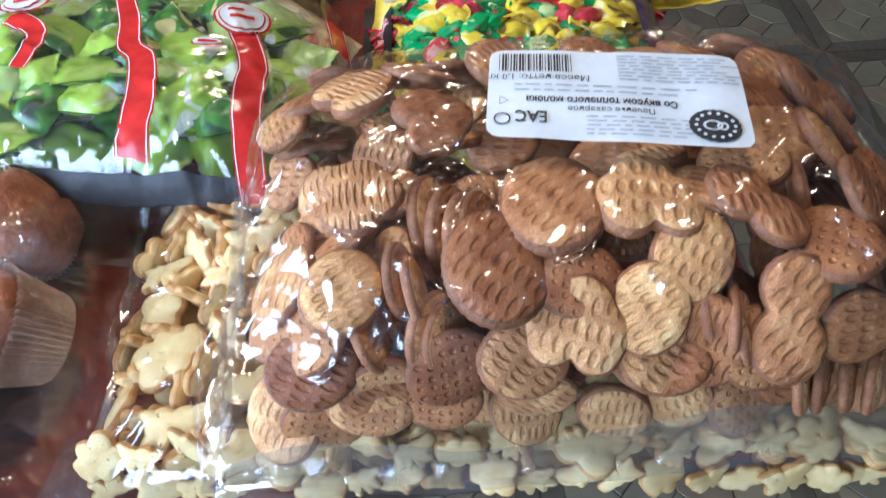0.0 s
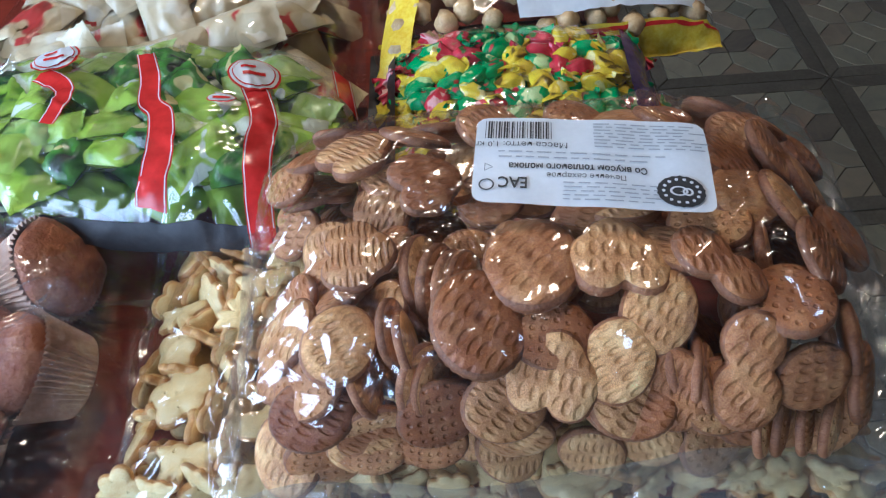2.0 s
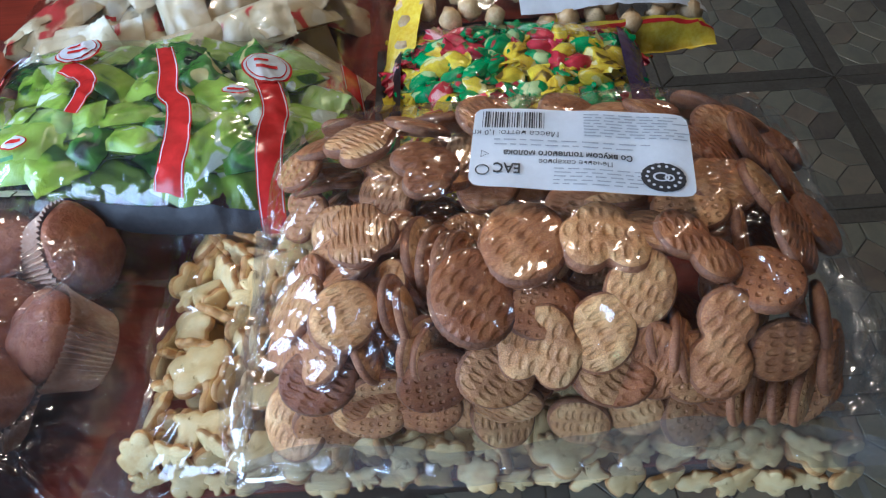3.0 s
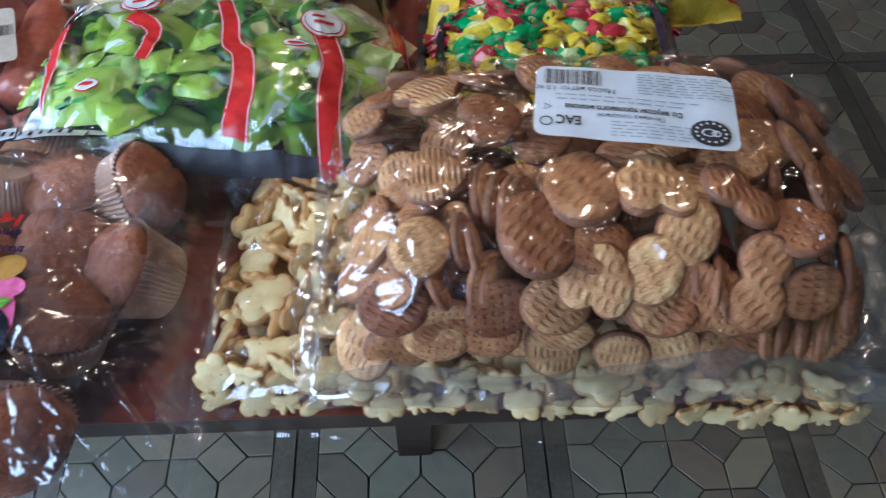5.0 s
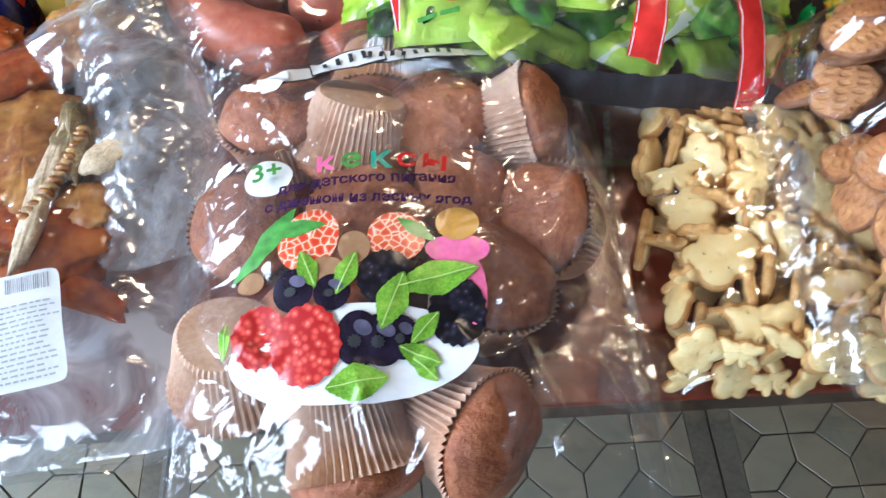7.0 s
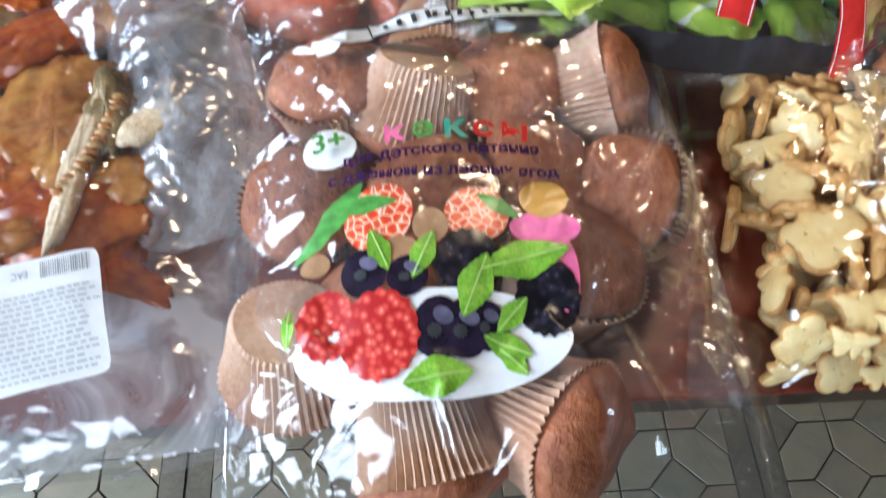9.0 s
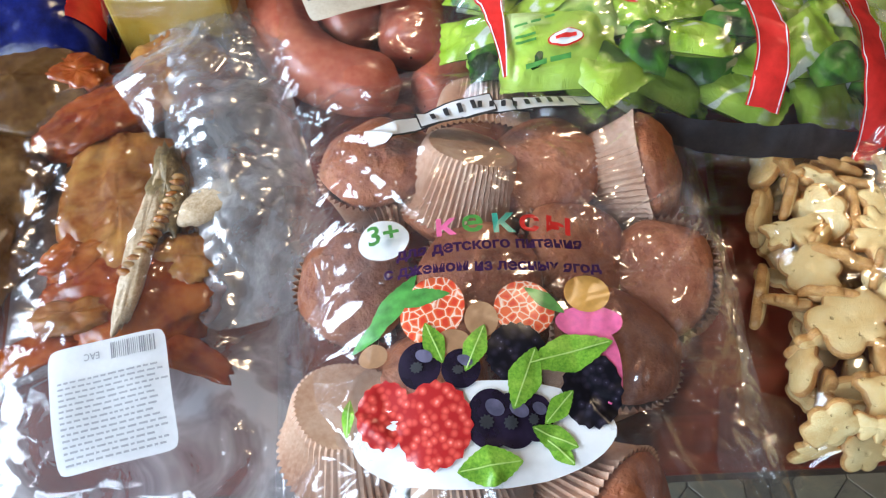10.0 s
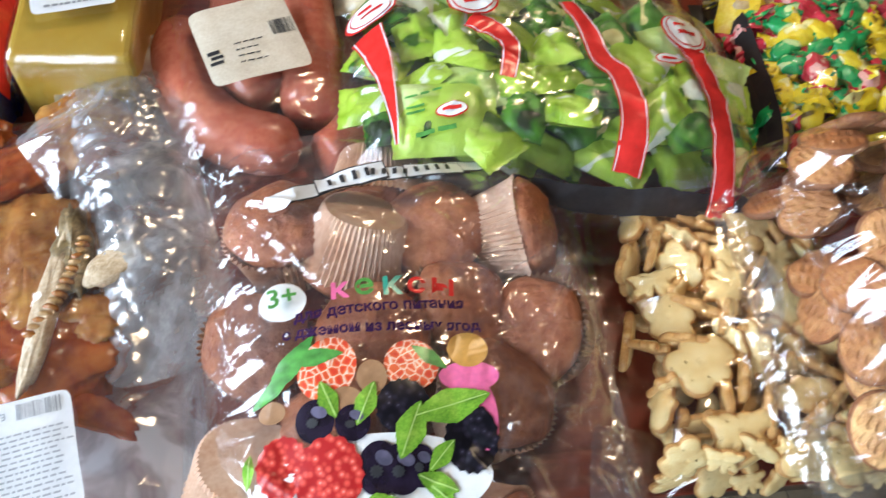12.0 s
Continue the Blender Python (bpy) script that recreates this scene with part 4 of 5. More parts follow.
sticker = Label(COOKIES, -0.958, -1.2125, 0.0585, 0.0315, -9)
put_part("sticker", sticker.sheet("sticker", PAPER), biscuit_bag, "white paper sticker with small print, upside down")
ink = random.Random(3)
tagged(put_part("barcode", sticker.bars("barcode", barcode(ink, -0.62, 0.66, 0.30, 0.22, 26), INK), biscuit_bag), kind="stuff")
put_part("small_print", sticker.bars("small_print", lines_of_text(ink, 0.48, 0.86, 0.30, 0.46, 8, 0.014), INK_PALE), biscuit_bag)
put_part("small_print", sticker.bars("small_print", lines_of_text(ink, -0.1, 0.12, 0.0, 0.7, 2, 0.014) + lines_of_text(ink, 0.15, -0.52, -0.86, 0.4, 5, 0.012), INK_PALE), biscuit_bag)
put_part("lettering", sticker.text("lettering", "Масса нетто: 1,0 кг", 0.0058, -0.60, 0.30, INK, 180, 0.9), biscuit_bag)
put_part("lettering", sticker.text("lettering", "Со вкусом топленого молока", 0.0058, -0.12, -0.20, INK, 180, 0.82, 0.00015), biscuit_bag)
put_part("lettering", sticker.text("lettering", "Печенье сахарное", 0.0048, -0.05, -0.38, INK, 180, 0.9), biscuit_bag)
put_part("lettering", sticker.text("lettering", "EAC", 0.0105, -0.66, -0.55, INK, 180, 0.75, 0.0002), biscuit_bag)


def ring_mark(name, label, u, v, ru, rv, hole, mat, around=40, scallop=0.0, up=0.0006):
    verts = []
    for k in (hole, 1.0):
        for i in range(around):
            a = 2 * math.pi * i / around
            d = k * (1 + scallop * abs(math.sin(a * 9)) if k == 1.0 else 1)
            x, y = label.xy(u + ru * d * math.cos(a), v + rv * d * math.sin(a))
            verts.append((x, y, label.z(x, y) + up))
    return mesh_of(name, verts, grid_faces(around, 2, True), mat, False)


put_part("emblem", ring_mark("emblem", sticker, 0.72, -0.60, 0.19, 0.31, 0.02, INK, 40, 0.06), biscuit_bag, "black scalloped oval emblem")
for k in range(14):
    a = 2 * math.pi * k / 14
    put_part("emblem_dot", ring_mark("emblem_dot", sticker, 0.72 + 0.145 * math.cos(a), -0.60 + 0.235 * math.sin(a), 0.016, 0.03, 0.02, PAPER, 8, 0, 0.0011), biscuit_bag)
put_part("emblem_curl", ring_mark("emblem_curl", sticker, 0.70, -0.60, 0.075, 0.10, 0.72, PAPER, 24, 0, 0.0011), biscuit_bag)
put_part("emblem_curl", ring_mark("emblem_curl", sticker, 0.77, -0.62, 0.045, 0.08, 0.6, PAPER, 24, 0, 0.0013), biscuit_bag)
put_part("mark", ring_mark("mark", sticker, -0.88, -0.62, 0.065, 0.125, 0.8, INK), biscuit_bag)
put_part("mark", ring_mark("mark", sticker, -0.88, -0.24, 0.05, 0.10, 0.8, INK, 3), biscuit_bag)

# ---- muffins ----
MUFFIN_SPOTS = ((-1.470, -1.212, 0.042), (-1.455, -1.150, 0.042), (-1.407, -1.165, 0.042), (-1.352, -1.148, 0.042), (-1.300, -1.150, 0.042), (-1.290, -1.222, 0.042), (-1.478, -1.305, 0.042),
                (-1.405, -1.345, 0.042), (-1.345, -1.340, 0.042), (-1.335, -1.268, 0.042), (-1.400, -1.262, 0.075), (-1.385, -1.105, 0.042))
MUFFINS = Bag(-1.374, -1.216, 0.130, 0.168, 1, TABLE_Z, 0.088, 3.0, 0.5, seed=5, amp=0.0058, flats=((-1.40, -1.285, 0.045), (-1.40, -1.228, 0.032), (-1.438, -1.232, 0.03), (-1.360, -1.232, 0.03), (-1.405, -1.125, 0.03), (-1.345, -1.115, 0.03)), bumps=MUFFIN_SPOTS)


def muffin_kind():
    root = thing("muffin", (0, 0, 0), "brown muffin in a fluted paper liner", "muffin", "muffins in the bag")
    around, verts = 112, []
    for z, r in ((0.0, 0.021), (0.002, 0.0225), (0.012, 0.0245), (0.022, 0.0265), (0.030, 0.0285), (0.034, 0.0305)):
        for i in range(around):
            a = 2 * math.pi * i / around
            f = 0.0010 * (1 if i % 2 else -1) * (0.5 + z / 0.034) + 0.0006 * math.sin(a * 3)
            verts.append(((r + f) * math.cos(a), (r + f) * math.sin(a), z))
    verts.append((0, 0, 0.0))
    faces = grid_faces(around, 6, True) + [(len(verts) - 1, (i + 1) % around, i) for i in range(around)]
    put_part("liner", mesh_of("liner", verts, faces, LINER, False), root, "pale fluted paper liner")
    around, verts = 40, []
    prof = [(0.0200, 0.004), (0.0230, 0.020), (0.0262, 0.030), (0.0288, 0.036), (0.0265, 0.041), (0.021, 0.0455), (0.014, 0.0485), (0.006, 0.050)]
    for r, z in prof:
        for i in range(around):
            a = 2 * math.pi * i / around
            d = 1 + (0.10 * noise.noise((math.cos(a) * 1.6, math.sin(a) * 1.6, z * 60)) if z > 0.03 else 0)
            verts.append((r * d * math.cos(a), r * d * math.sin(a), z + (0.002 * noise.noise((math.cos(a) * r * 90, math.sin(a) * r * 90, 2)) if z > 0.03 else 0)))
    verts.append((0, 0, 0.0503))
    top = (len(prof) - 1) * around
    faces = grid_faces(around, len(prof), True) + [(top + i, top + (i + 1) % around, len(verts) - 1) for i in range(around)]
    put_part("crumb", mesh_of("crumb", verts, faces, MUFFIN), root, "domed brown crumb with a baked skin")
    return root


muffin = muffin_kind()
# x, y, height of the middle, tilt about x, tilt about y, turn
MUFFIN_PLACES = [
    (-1.462, -1.220, 0.862, 12, -10, 20), (-1.448, -1.146, 0.864, -10, 8, 70), (-1.403, -1.160, 0.870, 152, 16, 0), (-1.352, -1.150, 0.862, -8, 4, 140),
    (-1.300, -1.150, 0.866, 30, 62, 30), (-1.292, -1.222, 0.860, 10, -40, 0), (-1.468, -1.298, 0.852, 172, 14, 50), (-1.405, -1.345, 0.852, 112, 0, 10),
    (-1.345, -1.340, 0.856, 56, 42, 25), (-1.331, -1.266, 0.864, 14, 12, 80), (-1.396, -1.226, 0.866, -6, 6, 200), (-1.385, -1.105, 0.852, 100, 0, -6),
    (-1.343, -1.206, 0.858, 20, -14, 120), (-1.425, -1.283, 0.852, 8, 18, 160),
]
for i, (x, y, z, rx, ry, rz) in enumerate(MUFFIN_PLACES):
    m = pose(x, y, z, rx, ry, rz) @ Matrix.Diagonal((1.09, 1.09, 1.07, 1)) @ pose(0, 0, -0.026)
    if i == 0:
        muffin.matrix_basis = m
    else:
        copy_thing(muffin, m)

muffin_bag = thing("muffin_bag", (0, 0, 0), "clear printed plastic bag of muffins hanging over the table edge", "bag", "bags on the table")
rim_of(MUFFINS, muffin_bag, ("left", "right", "front"), FILM_SEAL)
put_part("film", film_mesh("film", MUFFINS, FILM_PRINTED, (0.05, 0.05), 0.0014), muffin_bag, "glossy creased clear film")
put_part("underside", under_mesh("underside", MUFFINS, FILM, (0.03, 0.03)), muffin_bag)


def berry_outline(n, deep):
    return lambda a: 1 - deep * abs(math.sin(a * n / 2)) ** 2 + deep * 0.5


def leaf_outline(a):
    return (abs(math.cos(a)) ** 1.25 + abs(math.sin(a)) ** 1.25) ** -0.8 * (1 + 0.03 * math.sin(a * 22))


def printed(name, x, y, rx, ry, turn, mat, lift, radius=lambda a: 1.0, label=""):
    put_part(name, print_patch(name, MUFFINS, x, y, rx, ry, turn, mat, lift, radius), muffin_bag, label)

PLATE = [
    (-1.4020, -1.3150, 0.0600, 0.0230, 0),
]
RED_BERRIES = [
    (-1.4240, -1.3100, 0.0170, 0.0190, -3), (-1.4470, -1.3030, 0.0130, 0.0150, -4),
]
STRAWBERRIES = [
    (-1.4230, -1.2560, 0.0152, 0.0175, -23), (-1.3790, -1.2580, 0.0146, 0.0143, 15),
]
BLACK_BERRIES = [
    (-1.3510, -1.2980, 0.0140, 0.0171, -4), (-1.3850, -1.2800, 0.0140, 0.0141, -4),
]
BLUE_BERRIES = [
    (-1.4300, -1.2830, 0.0100, 0.0110, 0), (-1.4110, -1.2860, 0.0091, 0.0091, -6), (-1.3990, -1.3090, 0.0110, 0.0130, -5), (-1.3880, -1.3100, 0.0110, 0.0120, 0),
    (-1.3780, -1.3090, 0.0080, 0.0100, 0),
]
LEAVES = [
    (-1.4230, -1.2730, 0.0108, 0.0054, 111), (-1.4040, -1.2770, 0.0121, 0.0058, 65), (-1.3820, -1.2920, 0.0152, 0.0081, 66), (-1.3600, -1.2810, 0.0216, 0.0091, 13),
    (-1.3670, -1.3050, 0.0099, 0.0050, 45), (-1.3700, -1.3180, 0.0112, 0.0058, -26), (-1.4000, -1.3290, 0.0151, 0.0091, 7), (-1.3680, -1.3240, 0.0085, 0.0042, -45),
    (-1.4640, -1.3030, 0.0081, 0.0032, 82),
]
GREEN_TOPS = [
    (-1.4430, -1.2520, 0.0206, 0.0064, 50), (-1.4300, -1.2490, 0.0160, 0.0051, 3), (-1.4520, -1.2630, 0.0136, 0.0045, 36), (-1.3690, -1.2540, 0.0114, 0.0042, -37),
]
BROWN_BLOBS = [
    (-1.4000, -1.2630, 0.0080, 0.0091, 0), (-1.4140, -1.2730, 0.0081, 0.0060, -7), (-1.4520, -1.2750, 0.0071, 0.0060, -8),
]
GOLD_BLOBS = [
    (-1.3480, -1.2510, 0.0110, 0.0102, -5),
]
PINK_BLOBS = [
    (-1.3490, -1.2660, 0.0160, 0.0082, -3), (-1.3420, -1.2880, 0.0060, 0.0173, 0),
]
AGE_MARK = [
    (-1.4460, -1.2125, 0.0132, 0.0120, 8),
]
TITLE = [
    (-1.4150, -1.2120, 0.0060, 0.0070, 0), (-1.4010, -1.2110, 0.0070, 0.0071, 0), (-1.3860, -1.2110, 0.0060, 0.0080, 0), (-1.3720, -1.2110, 0.0061, 0.0071, -9),
    (-1.3570, -1.2120, 0.0081, 0.0073, -7),
]
SUBTITLES = [
    (-1.3930, -1.2252, 0.0460, 0.0030, 1), (-1.3930, -1.2375, 0.0500, 0.0032, -2), (-1.4460, -1.2125, 0.0081, 0.0081, 7),
]
BANNER = [
    (-1.4300, -1.1370, 0.0184, 0.0061, 22), (-1.4040, -1.1280, 0.0226, 0.0071, 12), (-1.3790, -1.1270, 0.0190, 0.0051, -3), (-1.3520, -1.1240, 0.0192, 0.0060, 8),
    (-1.3240, -1.1150, 0.0177, 0.0061, 16),
]

for x, y, rx, ry, a in PLATE:
    printed("plate_print", x, y, rx, ry, a, WHITE_PRINT, 0.0010, label="printed white plate")
for x, y, rx, ry, a in GREEN_TOPS:
    printed("stalk_print", x, y, rx, ry, a, GREEN_PRINT, 0.0014, leaf_outline)
for x, y, rx, ry, a in STRAWBERRIES:
    printed("strawberry_print", x, y, rx, ry, a, BERRY_ORANGE, 0.0012)
for x, y, rx, ry, a in BROWN_BLOBS:
    printed("brown_print", x, y, rx, ry, a, BROWN_PRINT, 0.0016)
for x, y, rx, ry, a in GOLD_BLOBS:
    printed("gold_print", x, y, rx, ry, a, GOLD_PRINT, 0.0016)
for x, y, rx, ry, a in PINK_BLOBS:
    printed("pink_print", x, y, rx, ry, a, PINK_PRINT, 0.0013)
for x, y, rx, ry, a in BLACK_BERRIES:
    printed("blackberry_print", x, y, rx, ry, a, BERRY_BLACK, 0.0018, berry_outline(18, 0.10))
for x, y, rx, ry, a in BLUE_BERRIES:
    printed("blueberry_print", x, y, rx, ry, a, BERRY_BLUE, 0.0020)
for i, (x, y, rx, ry, a) in enumerate(RED_BERRIES):
    printed("raspberry_print", x, y, rx, ry, a, BERRY_RED, 0.0020 + 0.0003 * (1 - i), berry_outline(16, 0.10))
for i, (x, y, rx, ry, a) in enumerate(LEAVES):
    printed("leaf_print", x, y, rx, ry, a, LEAF_PRINT, 0.0022 + 0.0002 * (i % 3), leaf_outline)
for x, y, rx, ry, a in BLUE_BERRIES:
    printed("berry_bloom", x + rx * 0.22, y + ry * 0.36, rx * 0.42, ry * 0.26, a - 25, BERRY_HIGHLIGHT, 0.0025)
    printed("berry_crown", x - rx * 0.15, y - ry * 0.1, rx * 0.28, ry * 0.22, a, INK, 0.0029, berry_outline(10, 0.3))
for x, y, rx, ry, a in LEAVES:
    c, s = math.cos(radians(a)), math.sin(radians(a))
    put_part("leaf_rib", print_strip("leaf_rib", MUFFINS, [(x - rx * 0.9 * c, y - rx * 0.9 * s), (x + rx * 0.9 * c, y + rx * 0.9 * s)], 0.0006, PALE_GREEN, 0.0031, 10), muffin_bag)
for x, y, rx, ry, a in AGE_MARK:
    printed("age_mark", x, y, rx, ry, a, WHITE_PRINT, 0.0012, label="white oval age mark")
on_muffins = lambda up: lambda x, y: MUFFINS.film(x, y) + up
for (x, y, rx, ry, a), letter, mat in zip(TITLE, "кексы", (PINK_PRINT, GREEN_PRINT, TEAL_PRINT, RED_PRINT, RED_PRINT)):
    put_part("letter", text_mesh("letter", letter, ry * 2.7, x, y, a, on_muffins(0.0062), mat, 1.0, 0.0005), muffin_bag)
for (x, y, rx, ry, a), line, mat, size in zip(SUBTITLES, ("для детского питания", "с джемом из лесных ягод", "3+"), (PURPLE_INK, PURPLE_INK, GREEN_PRINT), (0.0088, 0.0084, 0.016)):
    put_part("lettering", text_mesh("lettering", line, size, x, y, a, on_muffins(0.0064), mat, 1.0, 0.0003), muffin_bag)
for i, (x, y, rx, ry, a) in enumerate(BANNER):
    c, s = math.cos(radians(a)), math.sin(radians(a))
    ends = [(x - rx * c, y - rx * s), (x + rx * c, y + rx * s)]
    put_part("banner_rim", print_strip("banner_rim", MUFFINS, ends, ry * 2.3, INK, 0.0010 + 0.0006 * (i % 2), 12), muffin_bag)
    ends = [(x - rx * 0.96 * c, y - rx * 0.96 * s), (x + rx * 0.96 * c, y + rx * 0.96 * s)]
    put_part("banner", print_strip("banner", MUFFINS, ends, ry * 1.9, WHITE_PRINT, 0.0014 + 0.0006 * (i % 2), 12), muffin_bag)
    if i in (1, 2, 3):
        # letter-sized bars stand for the name
        for k in (-0.6, -0.25, 0.1, 0.45):
            mx, my = x + rx * k * c, y + rx * k * s
            put_part("banner_mark", print_strip("banner_mark", MUFFINS, [(mx + s * ry * 0.5, my - c * ry * 0.5), (mx - s * ry * 0.5, my + c * ry * 0.5)], 0.0026, INK, 0.0032, 6), muffin_bag)
# notched ends of the banner
for x, y, a in ((-1.4470, -1.1440, 205), (-1.3080, -1.1105, 14)):
    printed("banner_end", x, y, 0.010, 0.0075, a, WHITE_PRINT, 0.0024, lambda a: 1.0 if math.cos(a) < 0.5 else 0.75 + 0.5 * abs(math.sin(a)))

# ---- green sweets ----
GREEN = Bag(-1.255, -1.038, 0.162, 0.108, -4, TABLE_Z, 0.098, 3.6, 0.5, seed=6, amp=0.0035)


def pack_mesh(name, long, wide, thick, mat, seed):
    """A sealed sweet wrapper: a soft pillow with flat ribbed ends."""
    nx, ny, top, low = 22, 11, [], []
    for j in range(ny):
        for i in range(nx):
            u, v = -1 + 2 * i / (nx - 1), -1 + 2 * j / (ny - 1)
            x = u * long / 2 + (0.0012 * (j % 2) if i in (0, nx - 1) else 0)
            body = max(0, 1 - abs(u / 0.82) ** 4) ** 0.6 * max(0, 1 - abs(v) ** 2.6) ** 0.6
            w = 1 - 0.12 * body
            dent = 1 + 0.45 * noise.noise((u * 2.2 + seed, v * 2.2, seed))
            rib = 0.0006 * math.sin(v * 40) if abs(u) > 0.8 else 0.0
            top.append((x, v * w * wide / 2, thick / 2 * body * dent + rib + 0.0004))
            low.append((x, v * w * wide / 2, -thick / 2 * body * dent + rib - 0.0004))
    faces, n = grid_faces(nx, ny), nx * ny
    faces += [tuple(n + k for k in reversed(f)) for f in grid_faces(nx, ny)]
    return mesh_of(name, top + low, faces, mat)


def fill(name, meshes, bag, count, near, size, sink, labels, category, group, reach=0.86, layers=(0.0,), flat=25, keep=None, follow=0.8):
    done = []
    for layer in layers:
        done, tries = [], 0
        while len(done) < count and tries < 4000:
            tries += 1
            x, y = bag.xy(rng.uniform(-reach, reach), rng.uniform(-reach, reach))
            if keep and not keep(x, y):
                continue
            if all((x - a) ** 2 + (y - b) ** 2 > near ** 2 for a, b in done):
                done.append((x, y))
                k = rng.randrange(len(meshes))
                if bag.h(x, y) - sink - layer > bag.z0 + 0.004:
                    lay(name, meshes[k], bag, x, y, rng.uniform(0, 360), rng.uniform(*size), rng.uniform(0, flat), sink + layer, labels[k % len(labels)], category, group, follow)


GREEN_MESHES = [pack_mesh("sweet", 0.050, 0.036, 0.018, DARK_PACK, 5), pack_mesh("sweet", 0.062, 0.040, 0.018, GREEN_PACK, 1), pack_mesh("sweet", 0.066, 0.040, 0.018, GREEN_PACK, 2), pack_mesh("sweet", 0.060, 0.038, 0.016, WHITE_PACK, 3)]
fill("wrapped_sweet", GREEN_MESHES, GREEN, 44, 0.023, (0.75, 1.0), 0.012, ("sweet in a dark green wrapper", "sweet in an apple-green and white wrapper", "sweet in an apple-green wrapper", "sweet in a white and green wrapper"), "sweet", "sweets in the green bag", 0.78, (0.0, 0.026), 40, lambda x, y: GREEN.uv(x, y)[1] > -0.54, 0.5)
green_bag = thing("green_sweet_bag", (0, 0, 0), "clear bag of green wrapped sweets printed with red ribbons", "bag", "bags on the table")
rim_of(GREEN, green_bag, ("left", "front"), FILM_SEAL)
put_part("film", film_mesh("film", GREEN, FILM_CRUMPLED, (0.05, 0.06)), green_bag, "glossy creased clear film")
put_part("underside", under_mesh("underside", GREEN, FILM, (0.03, 0.03)), green_bag)

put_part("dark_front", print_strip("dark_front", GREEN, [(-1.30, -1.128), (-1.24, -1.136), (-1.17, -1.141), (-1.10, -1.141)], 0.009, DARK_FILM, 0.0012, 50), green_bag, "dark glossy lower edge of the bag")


def ribbon(line, width):
    wide = width if callable(width) else lambda f: width
    put_part("ribbon_print", print_strip("ribbon_print", GREEN, line, width, RED_PRINT, 0.0016, 40), green_bag, "red printed ribbon")
    for k in (-0.43, 0.43):
        off = []
        for i, p in enumerate(line):
            d = (Vector(line[min(i + 1, len(line) - 1)]) - Vector(line[max(i - 1, 0)])).normalized()
            w = wide(i / (len(line) - 1))
            off.append((p[0] - d.y * w * k, p[1] + d.x * w * k))
        put_part("ribbon_line", print_strip("ribbon_line", GREEN, off, 0.0007, WHITE_PRINT, 0.0022, 40), green_bag)


ribbon([(-1.386, -0.994), (-1.379, -1.030), (-1.375, -1.064), (-1.373, -1.100)], lambda f: 0.021 * (1.05 - f * 0.95))
ribbon([(-1.316, -1.008), (-1.298, -1.022), (-1.292, -1.038), (-1.298, -1.064)], lambda f: 0.017 - 0.006 * f)
ribbon([(-1.243, -0.990), (-1.234, -1.020), (-1.230, -1.048), (-1.220, -1.062), (-1.217, -1.095), (-1.224, -1.128)], lambda f: 0.013 + 0.008 * f)
ribbon([(-1.160, -1.030), (-1.151, -1.062), (-1.153, -1.100), (-1.153, -1.146)], 0.0185)
ribbon([(-1.104, -0.960), (-1.098, -1.000)], 0.014)
for x, y in ((-1.382, -0.970), (-1.311, -0.988), (-1.160, -1.018)):
    for rx, ry, mat, up in ((0.0185, 0.0185, RED_PRINT, 0.0030), (0.0170, 0.0170, WHITE_PRINT, 0.0036), (0.0150, 0.0150, RED_PRINT, 0.0041), (0.0142, 0.0142, WHITE_PRINT, 0.0046)):
        put_part("badge", print_patch("badge", GREEN, x, y, rx, ry, 0, mat, up), green_bag)
    for dx, dy, w in ((-0.003, 0.004, 0.006), (0.002, -0.003, 0.009)):
        put_part("badge_mark", print_strip("badge_mark", GREEN, [(x + dx - w, y + dy - 0.001), (x + dx + w * 0.7, y + dy + 0.0015)], 0.0032, RED_PRINT, 0.0052, 8), green_bag)
for x, y in ((-1.337, -1.085), (-1.180, -1.047)):
    put_part("small_badge", print_patch("small_badge", GREEN, x, y, 0.0105, 0.0055, 0, RED_PRINT, 0.0018), green_bag)
    put_part("small_badge", print_patch("small_badge", GREEN, x, y, 0.0095, 0.0046, 0, WHITE_PRINT, 0.0024), green_bag)
    put_part("badge_mark", print_strip("badge_mark", GREEN, [(x - 0.006, y), (x + 0.006, y + 0.0005)], 0.0025, RED_PRINT, 0.0030, 8), green_bag)
# small print on the pack's face
for x, y, w, mat in ((-1.362, -1.071, 0.004, GREEN_PRINT), (-1.353, -1.070, 0.003, GREEN_PRINT), (-1.345, -1.069, 0.003, GREEN_PRINT), (-1.360, -1.079, 0.006, GREEN_PRINT), (-1.360, -1.083, 0.006, GREEN_PRINT), (-1.355, -1.098, 0.006, GREEN_PRINT), (-1.341, -1.097, 0.006, GREEN_PRINT)):
    put_part("small_print", print_strip("small_print", GREEN, [(x - w, y), (x + w, y + 0.0006)], 0.0028 if y < -1.09 else 0.0018, mat, 0.0024, 6), green_bag)
# the large pack that lies with its face up at the front
front_pack = new("wrapped_sweet", pack_mesh("sweet", 0.070, 0.054, 0.018, FRONT_PACK, 8))
front_pack.matrix_basis = pose(-1.341, -1.082, GREEN.h(-1.341, -1.082) - 0.009, 14, -6, -3)
tagged(front_pack, "large lime-green wrapped sweet with a white border", "sweet", "sweets in the green bag")


# ---- red, green and yellow sweets ----
CANDY = Bag(-0.955, -0.985, 0.118, 0.095, -2, TABLE_Z, 0.060, 3.5, 0.5, seed=7, amp=0.002)


